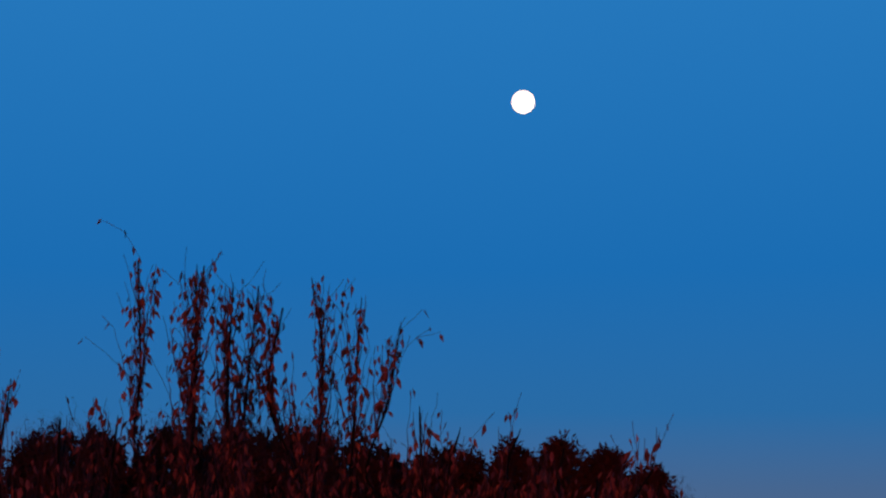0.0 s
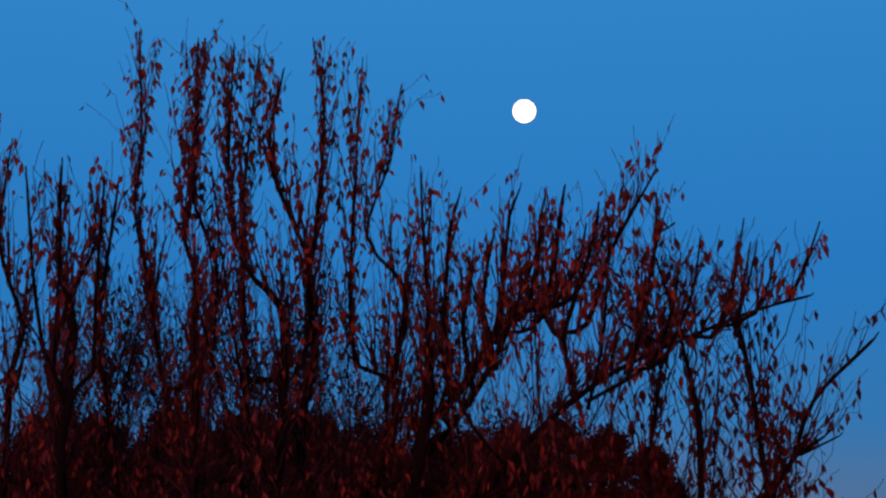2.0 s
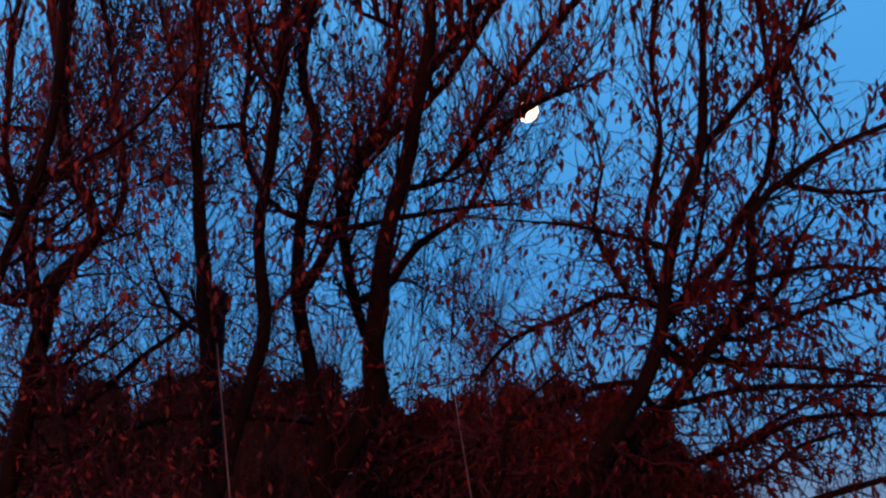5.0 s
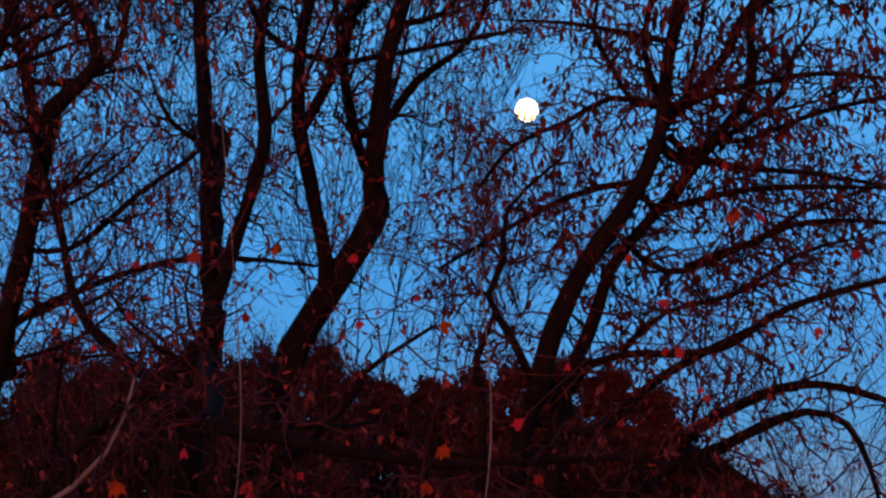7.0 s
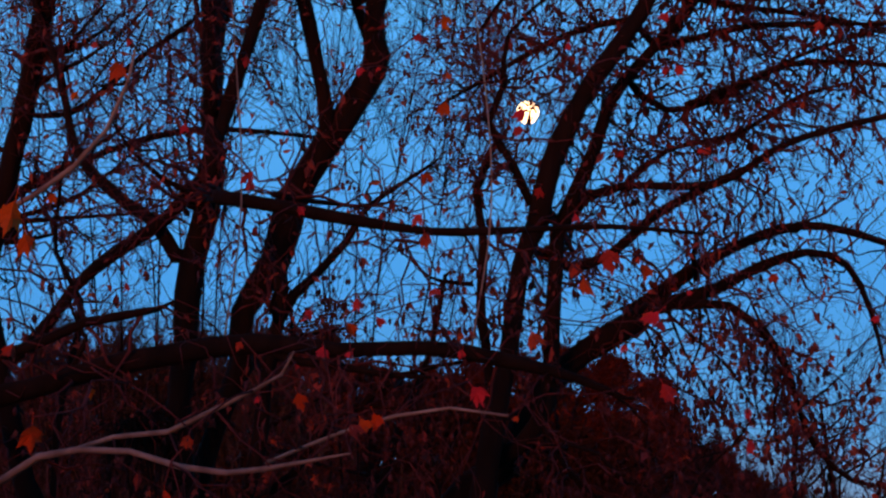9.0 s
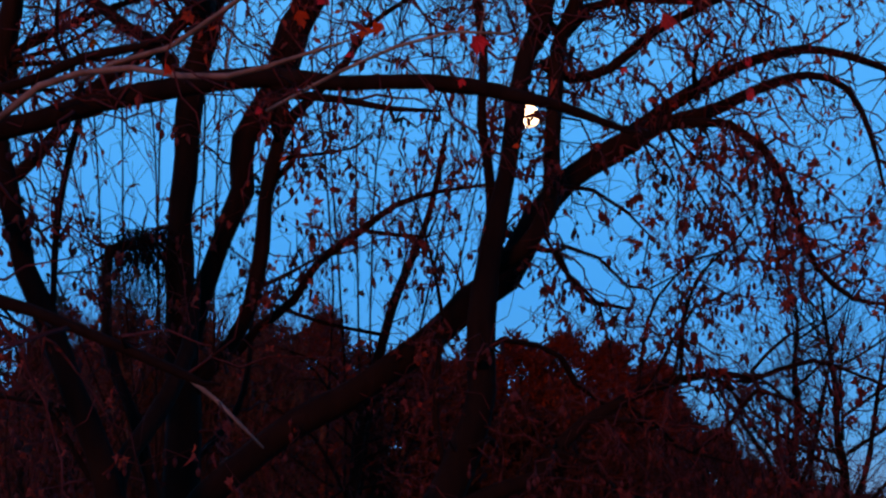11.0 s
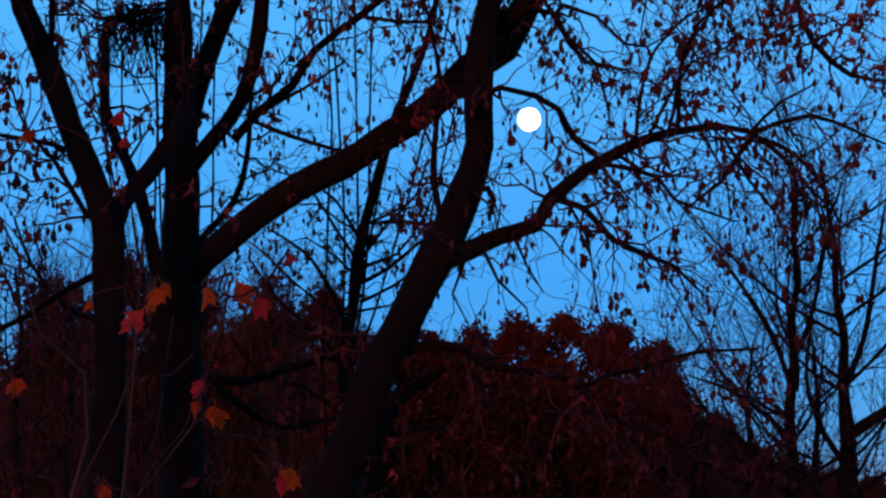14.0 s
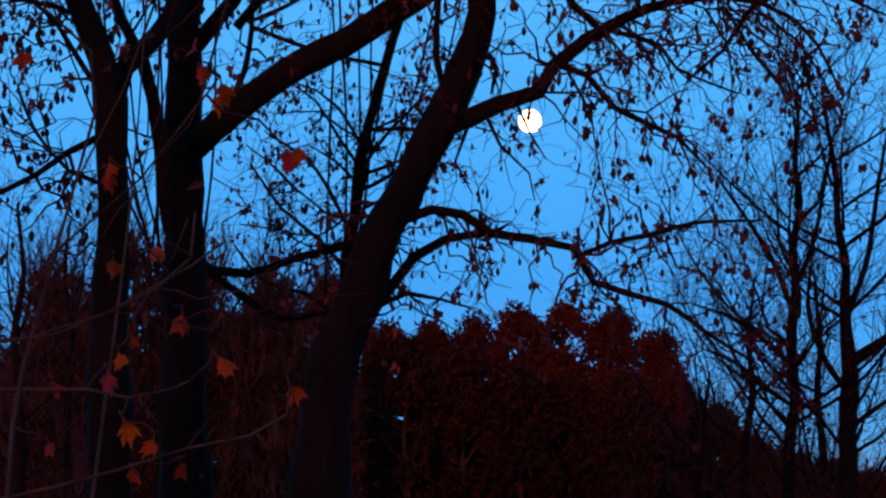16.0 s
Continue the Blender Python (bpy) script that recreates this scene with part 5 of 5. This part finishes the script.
RED = "rounded tree with deep red autumn foliage in the far wood"
DUSKY = "half-bare tree with dull purple-red foliage in the far wood"
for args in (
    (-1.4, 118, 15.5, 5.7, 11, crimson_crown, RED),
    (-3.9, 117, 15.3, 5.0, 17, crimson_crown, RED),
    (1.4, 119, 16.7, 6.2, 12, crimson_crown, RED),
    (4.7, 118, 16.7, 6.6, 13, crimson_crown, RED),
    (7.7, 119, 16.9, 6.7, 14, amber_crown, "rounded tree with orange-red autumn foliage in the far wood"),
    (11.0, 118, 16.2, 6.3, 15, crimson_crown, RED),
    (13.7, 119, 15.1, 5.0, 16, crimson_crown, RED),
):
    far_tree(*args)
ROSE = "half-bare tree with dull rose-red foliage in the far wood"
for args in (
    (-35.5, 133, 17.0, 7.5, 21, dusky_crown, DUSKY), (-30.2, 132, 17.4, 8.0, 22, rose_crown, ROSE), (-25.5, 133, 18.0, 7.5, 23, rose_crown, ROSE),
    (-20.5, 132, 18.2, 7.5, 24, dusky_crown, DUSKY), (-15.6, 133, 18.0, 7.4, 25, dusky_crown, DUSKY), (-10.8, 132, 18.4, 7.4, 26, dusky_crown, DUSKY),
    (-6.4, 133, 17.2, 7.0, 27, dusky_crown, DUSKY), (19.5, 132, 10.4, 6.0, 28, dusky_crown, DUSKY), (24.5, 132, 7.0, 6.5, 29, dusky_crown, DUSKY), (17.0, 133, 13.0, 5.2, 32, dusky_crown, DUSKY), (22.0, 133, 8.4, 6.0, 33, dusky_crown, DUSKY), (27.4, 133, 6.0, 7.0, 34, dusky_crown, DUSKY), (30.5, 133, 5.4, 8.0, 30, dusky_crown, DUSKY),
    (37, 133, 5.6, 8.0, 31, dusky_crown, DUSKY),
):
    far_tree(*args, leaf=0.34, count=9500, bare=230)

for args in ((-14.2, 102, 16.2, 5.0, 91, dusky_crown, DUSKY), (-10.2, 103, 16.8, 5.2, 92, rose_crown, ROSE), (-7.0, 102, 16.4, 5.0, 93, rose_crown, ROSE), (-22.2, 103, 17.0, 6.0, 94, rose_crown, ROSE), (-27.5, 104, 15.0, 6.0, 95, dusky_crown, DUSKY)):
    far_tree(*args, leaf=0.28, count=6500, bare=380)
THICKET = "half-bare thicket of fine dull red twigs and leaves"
for args in ((-12.4, 56, 9.8, 3.6, 81, shade_dark_crown, THICKET), (-9.8, 55, 10.9, 4.0, 82, shade_dark_crown, THICKET), (-7.6, 56, 10.5, 3.6, 83, shade_dark_crown, THICKET), (-5.3, 55, 9.4, 3.2, 84, shade_dark_crown, THICKET)):
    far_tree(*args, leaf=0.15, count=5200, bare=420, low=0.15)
# dark understory row; shade under the red crowns is put into its colour
SHADE_ROW = "low understory tree, coloured dark for the shade below the red far crowns"
for args in ((-2.6, 108, 13.4, 4.8, 61, shade_dark_crown, SHADE_ROW), (0.9, 109, 13.0, 5.4, 62, shade_dark_crown, SHADE_ROW), (4.3, 107, 11.6, 5.0, 63, shade_dark_crown, SHADE_ROW), (7.5, 109, 11.2, 5.4, 64, shade_dark_crown, SHADE_ROW), (10.7, 108, 10.8, 5.2, 65, shade_dark_crown, SHADE_ROW)):
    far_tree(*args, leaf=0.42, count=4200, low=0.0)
# second row of the far wood
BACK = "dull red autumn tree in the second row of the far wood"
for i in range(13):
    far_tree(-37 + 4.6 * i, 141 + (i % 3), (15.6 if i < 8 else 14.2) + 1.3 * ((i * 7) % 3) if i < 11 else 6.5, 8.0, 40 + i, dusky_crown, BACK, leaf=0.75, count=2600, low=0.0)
# unseen row added behind the viewer to keep low light off the ground
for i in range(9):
    far_tree(-62 + 9.5 * i, -46 - 2.5 * (i % 2), 10.4 + 0.6 * ((i * 5) % 3), 12.5, 70 + i, dusky_crown, "unseen dense tree added behind the viewer to block low light", leaf=1.5, count=1600, low=0.0)

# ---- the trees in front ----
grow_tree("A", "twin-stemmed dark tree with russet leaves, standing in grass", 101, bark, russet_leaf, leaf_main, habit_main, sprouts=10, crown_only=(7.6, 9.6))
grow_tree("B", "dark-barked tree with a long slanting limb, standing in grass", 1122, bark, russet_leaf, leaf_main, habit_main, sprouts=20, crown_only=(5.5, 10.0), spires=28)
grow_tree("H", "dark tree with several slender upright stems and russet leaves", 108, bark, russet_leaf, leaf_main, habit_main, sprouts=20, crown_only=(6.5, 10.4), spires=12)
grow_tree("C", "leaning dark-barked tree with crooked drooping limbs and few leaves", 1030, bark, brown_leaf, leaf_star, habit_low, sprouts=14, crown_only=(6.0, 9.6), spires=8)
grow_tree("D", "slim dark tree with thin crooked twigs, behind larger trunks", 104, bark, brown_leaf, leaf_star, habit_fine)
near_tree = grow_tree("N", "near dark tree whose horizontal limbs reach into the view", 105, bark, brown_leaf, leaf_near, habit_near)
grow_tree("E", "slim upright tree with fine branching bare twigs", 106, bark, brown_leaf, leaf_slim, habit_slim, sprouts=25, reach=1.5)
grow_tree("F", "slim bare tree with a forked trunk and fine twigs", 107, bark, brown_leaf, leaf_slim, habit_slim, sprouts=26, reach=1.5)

# ---- large star-shaped leaves close to the eye, each on its own stalk ----
def leaf_mesh(seed, curl, fold, mat, name="leaf"):
    s = Soup()
    toothed_leaf(s, random.Random(seed), curl, fold)
    s.v = [q + Vector((0, 0.28, 0)) for q in s.v]
    s.tube([(Vector((0, -0.12, 0.06)), 0.022), (Vector((0, 0.1, 0.02)), 0.018), (Vector((0, 0.34, 0)), 0.016)], 4)
    me = s.mesh(name, smooth=False)
    me.materials.append(mat)
    return me


SHAPES = [(501, 0.15, 0.2), (502, 0.35, 0.5), (503, 0.6, 0.3), (504, -0.2, 0.7), (505, 0.5, 0.9), (506, 0.9, 0.4)]
LEAF_MESHES = [leaf_mesh(*q, orange_leaf) for q in SHAPES]
RED_MESHES = [leaf_mesh(*q, red_leaf) for q in SHAPES]


def hang_leaves(tree, key, spots, seed, meshes):
    rng = random.Random(seed)
    near = [p for _, _, raw in SKELETON[key] for p, r in smooth_line(raw, 0.15)]
    stalks = Soup()
    gap = lambda spot: min((c - Vector(spot[:3])).length for c in near)
    for x, y, z, size in sorted(spots, key=gap):
        p = Vector((x, y, z))
        top = p + Vector((0, 0, size * 0.35))
        q = min(near, key=lambda c: (c - top).length + max(0, p.z - c.z) * 0.4)
        span = (top - q).length
        knots = [q + (top - q) * f + Vector((rng.uniform(-.1, .1), rng.uniform(-.1, .1), rng.uniform(-.12, .12))) * span * math.sin(math.pi * f) for f in (0, 0.3, 0.65, 1)]
        line = smooth_line([(*k, 0.0034 - 0.0004 * n) for n, k in enumerate(knots)], 0.06)
        stalks.tube(line, 4)
        near += [c for c, r in line[len(line) // 3::3]] + [top]
        leaf = new("leaf", rng.choice(meshes))
        s = size * 0.9
        turn = Euler((radians(rng.uniform(232, 308)), radians(rng.uniform(-40, 40)), radians(rng.uniform(-42, 42)))).to_matrix().to_4x4()
        leaf.parent = tree
        leaf.matrix_parent_inverse = Matrix.Translation(-tree.location)
        leaf.matrix_basis = Matrix.Translation(top) @ turn @ Matrix.Scale(s, 4)
    part("leaf_stalk", stalks, twig_bark, tree, kind="stuff")


for key, seed in zip("PQRTU", range(401, 406)):
    grow_tree(key, "small bare tree with a dense fan of fine crooked twigs", seed, bark, brown_leaf, leaf_slim, habit_slim, sprouts=15, reach=1.25)

# ---- slender trees behind the large trunks: bare below, fanning out above ----
SLENDER = [(-4.6, 17.0, 11.2, -2.42), (-3.9, 16.8, 11.0, -2.36), (-3.5, 16.4, 11.4, -2.33), (-2.8, 17.4, 11.9, -2.45), (-1.9, 16.6, 12.0, -2.3), (-1.3, 17.2, 11.6, -0.95), (-0.6, 17.0, 11.4, -0.88), (-0.1, 16.5, 11.2, -0.9), (0.75, 16.8, 10.6, -0.86), (0.35, 16.2, 10.9, -0.87), (1.15, 16.6, 9.6, -0.84), (-3.2, 17.0, 11.8, -2.38), (-2.4, 16.8, 12.1, -2.41), (-1.6, 17.3, 12.0, -2.28), (-2.1, 16.3, 11.7, -2.35), (-0.9, 16.6, 11.8, -0.92)]
for i, (x, y, h, foot) in enumerate(SLENDER):
    rng = random.Random(300 + i)
    sway = rng.uniform(0, 6)
    stem = []
    for j in range(11):
        z = h * j / 10 - (0.15 if j == 0 else 0)
        f = max(0.0, (z - 3.4) / (h - 3.4))
        stem.append((foot + (x - foot) * f ** 0.8 + (0.07 * math.sin(sway + z * 1.1) + 0.03 * math.sin(2 * sway + z * 4.3)) * min(1, z / 3), y - 0.14 * z, z, 0.017 * (1.04 - z / h)))
    limbs = [("trunk", 0.0, stem[:6]), ("limb", 0.8, stem[5:])]
    for j in range(14):
        s = stem[rng.randrange(7, 10)]
        a = rng.uniform(0, 2 * math.pi)
        ln = rng.uniform(0.6, 1.5)
        limbs.append(("limb", 0.9, [(s[0] + math.cos(a) * ln * 0.5 * t, s[1] + math.sin(a) * ln * 0.4 * t, s[2] + ln * (t + 0.25 * t * t) * 0.8, s[3] * 0.7 * (1.05 - t)) for t in (0, 0.33, 0.66, 1)]))
    SKELETON["slender"] = limbs
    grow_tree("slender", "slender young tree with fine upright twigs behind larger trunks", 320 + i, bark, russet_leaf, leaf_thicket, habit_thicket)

# ---- ragged nest lodged against a stem ----
NEST = (-1.83, 14.78, 9.02)
rng = random.Random(77)
nest_at = Vector(NEST)
nest = Soup()
for i in range(260):
    d = rand_dir(rng)
    p = nest_at + Vector((d.x * 0.10, d.y * 0.10, d.z * 0.12))
    t = d.cross(rand_dir(rng)).normalized()
    ln = rng.uniform(0.08, 0.22)
    nest.tube([(p - t * ln * 0.5 - d * 0.03, 0.004), (p, 0.005), (p + t * ln * 0.5 - d * 0.02 + Vector((0, 0, rng.uniform(-.02, .05))), 0.003)], 4)
nest_ob = new("bird_nest", nest.mesh("bird_nest"))
nest_ob.data.materials.append(bark)
tagged(nest_ob, "ragged dark ball of twigs lodged against a tree stem", "nest")

# ---- tangle of dead twigs hanging from a broken stem ----
tangle = Soup()
rng = random.Random(78)
for i in range(150):
    f = rng.random()
    p = Vector((-2.14 + 0.38 * f, 12.3 + 0.2 * f, 5.58 + 0.1 * f)) + rand_dir(rng) * 0.06
    d = Vector((rng.uniform(-0.6, 0.6), rng.uniform(-0.6, 0.6), rng.uniform(-1.0, 0.35))).normalized()
    line = [(p.copy(), 0.006)]
    for k in range(rng.randrange(3, 7)):
        d = (d + rand_dir(rng) * 0.45 + Vector((0, 0, -0.28))).normalized()
        p = p + d * 0.085
        line.append((p.copy(), 0.005 - 0.0006 * k))
    tangle.tube(line, 4)
tangle_ob = new("twig_tangle", tangle.mesh("twig_tangle"))
tangle_ob.data.materials.append(bark)
tagged(tangle_ob, "dark tangle of dead twigs hanging from a broken stem", "twigs")

sapling = grow_tree("S", "young sapling with pale twigs and orange star-shaped leaves", 109, dull_bark, brown_leaf, leaf_slim, habit_slim)
LOW_LEAVES = [(-0.65, 5.83, 2.11, 0.09), (-0.54, 5.6, 1.98, 0.079), (-0.77, 5.63, 2.0, 0.057), (-0.83, 5.81, 1.97, 0.072), (-0.95, 5.73, 1.94, 0.063), (-0.38, 5.74, 1.93, 0.07), (-0.77, 5.69, 1.84, 0.08), (-0.68, 5.65, 1.8, 0.062), (-0.66, 5.9, 1.75, 0.066), (-0.83, 5.85, 2.25, 0.073), (-0.66, 5.57, 2.24, 0.056), (-0.96, 5.77, 1.8, 0.053), (-0.73, 5.62, 2.04, 0.052), (-0.79, 5.93, 1.74, 0.06), (-0.5, 5.6, 2.94, 0.088), (-0.44, 5.51, 2.89, 0.08), (-0.57, 5.68, 2.94, 0.072), (-0.66, 5.44, 2.91, 0.068), (-0.68, 5.46, 2.85, 0.078), (-0.56, 5.79, 2.66, 0.066), (-0.85, 5.82, 2.47, 0.066), (-0.38, 5.63, 2.48, 0.07), (-0.56, 5.48, 2.65, 0.051)]
MORE_LEAVES = [(-0.96, 5.38, 3.27, 0.045), (-0.73, 5.38, 3.31, 0.051), (-0.7, 5.74, 2.96, 0.06), (-0.73, 5.73, 2.9, 0.06), (-0.35, 5.46, 2.99, 0.045), (-0.82, 5.51, 2.89, 0.045), (-1.01, 5.56, 2.7, 0.04), (-0.4, 5.71, 2.5, 0.071), (-0.35, 5.61, 2.49, 0.058), (-1.02, 5.58, 2.71, 0.07), (-0.54, 5.6, 2.64, 0.07), (-0.58, 5.73, 2.72, 0.06), (-0.81, 5.67, 2.46, 0.064), (-0.76, 5.57, 3.29, 0.059), (-0.97, 5.46, 3.27, 0.04), (-0.73, 5.37, 3.3, 0.044)]
hang_leaves(sapling, "S", LOW_LEAVES + MORE_LEAVES, 5, LEAF_MESHES + RED_MESHES[:2])
HIGH_ORANGE_LEAVES = [(-1.74, 9.2, 7.0, 0.065), (-1.13, 5.6, 5.83, 0.117), (-1.11, 5.6, 5.75, 0.084), (-0.0, 6.4, 6.29, 0.069), (-0.06, 7.0, 6.18, 0.067), (0.35, 7.5, 6.22, 0.062), (-0.35, 7.0, 5.66, 0.072), (-0.27, 6.4, 5.3, 0.077), (-0.23, 6.4, 5.32, 0.073), (-0.47, 6.5, 5.39, 0.066), (-1.2, 7.0, 5.44, 0.052), (-1.07, 5.6, 5.24, 0.102), (-0.72, 6.0, 5.24, 0.06), (-0.79, 6.0, 5.09, 0.052), (-1.34, 7.0, 6.11, 0.057), (-0.02, 7.0, 6.74, 0.067), (-1.22, 6.0, 5.49, 0.083), (-0.6, 7.2, 7.04, 0.074)]
HIGH_RED_LEAVES = [(-0.85, 5.4, 6.16, 0.07), (-0.86, 6.7, 6.29, 0.059), (-0.66, 7.0, 6.18, 0.067), (-0.68, 7.0, 6.16, 0.052), (-0.08, 6.9, 5.96, 0.075), (-0.08, 6.9, 6.02, 0.056), (0.28, 7.0, 6.4, 0.072), (0.53, 6.9, 5.9, 0.103), (0.44, 6.8, 5.79, 0.088), (0.67, 7.0, 5.86, 0.081), (0.44, 7.0, 6.04, 0.052), (-0.31, 7.0, 5.75, 0.062), (-0.46, 7.0, 5.71, 0.062), (0.68, 6.7, 5.43, 0.095), (0.71, 6.8, 5.67, 0.083), (0.69, 6.9, 5.69, 0.066), (0.28, 7.0, 5.63, 0.095), (1.01, 7.0, 5.38, 0.062), (1.01, 7.0, 5.27, 0.072), (0.07, 7.0, 5.44, 0.095), (1.3, 7.0, 6.72, 0.052), (-0.0, 7.0, 6.54, 0.057)]
MORE_RED_LEAVES = [(-0.42, 7.0, 5.58, 0.072), (1.08, 7.3, 7.19, 0.095), (1.14, 7.3, 7.17, 0.085), (0.85, 7.5, 6.69, 0.062), (-1.01, 7.9, 7.12, 0.082), (0.83, 7.4, 6.86, 0.061), (-0.04, 7.0, 5.78, 0.062), (0.41, 6.9, 5.85, 0.07)]
hang_leaves(near_tree, "N", HIGH_ORANGE_LEAVES, 6, LEAF_MESHES)
hang_leaves(near_tree, "N", HIGH_RED_LEAVES + MORE_RED_LEAVES, 7, RED_MESHES)
rng = random.Random(91)
SMALL_LEAVES = [(rng.uniform(-1.5, 1.7), rng.uniform(6.7, 8.8), rng.uniform(5.3, 7.3), rng.uniform(0.035, 0.06)) for _ in range(44)]
hang_leaves(near_tree, "N", SMALL_LEAVES, 8, RED_MESHES)
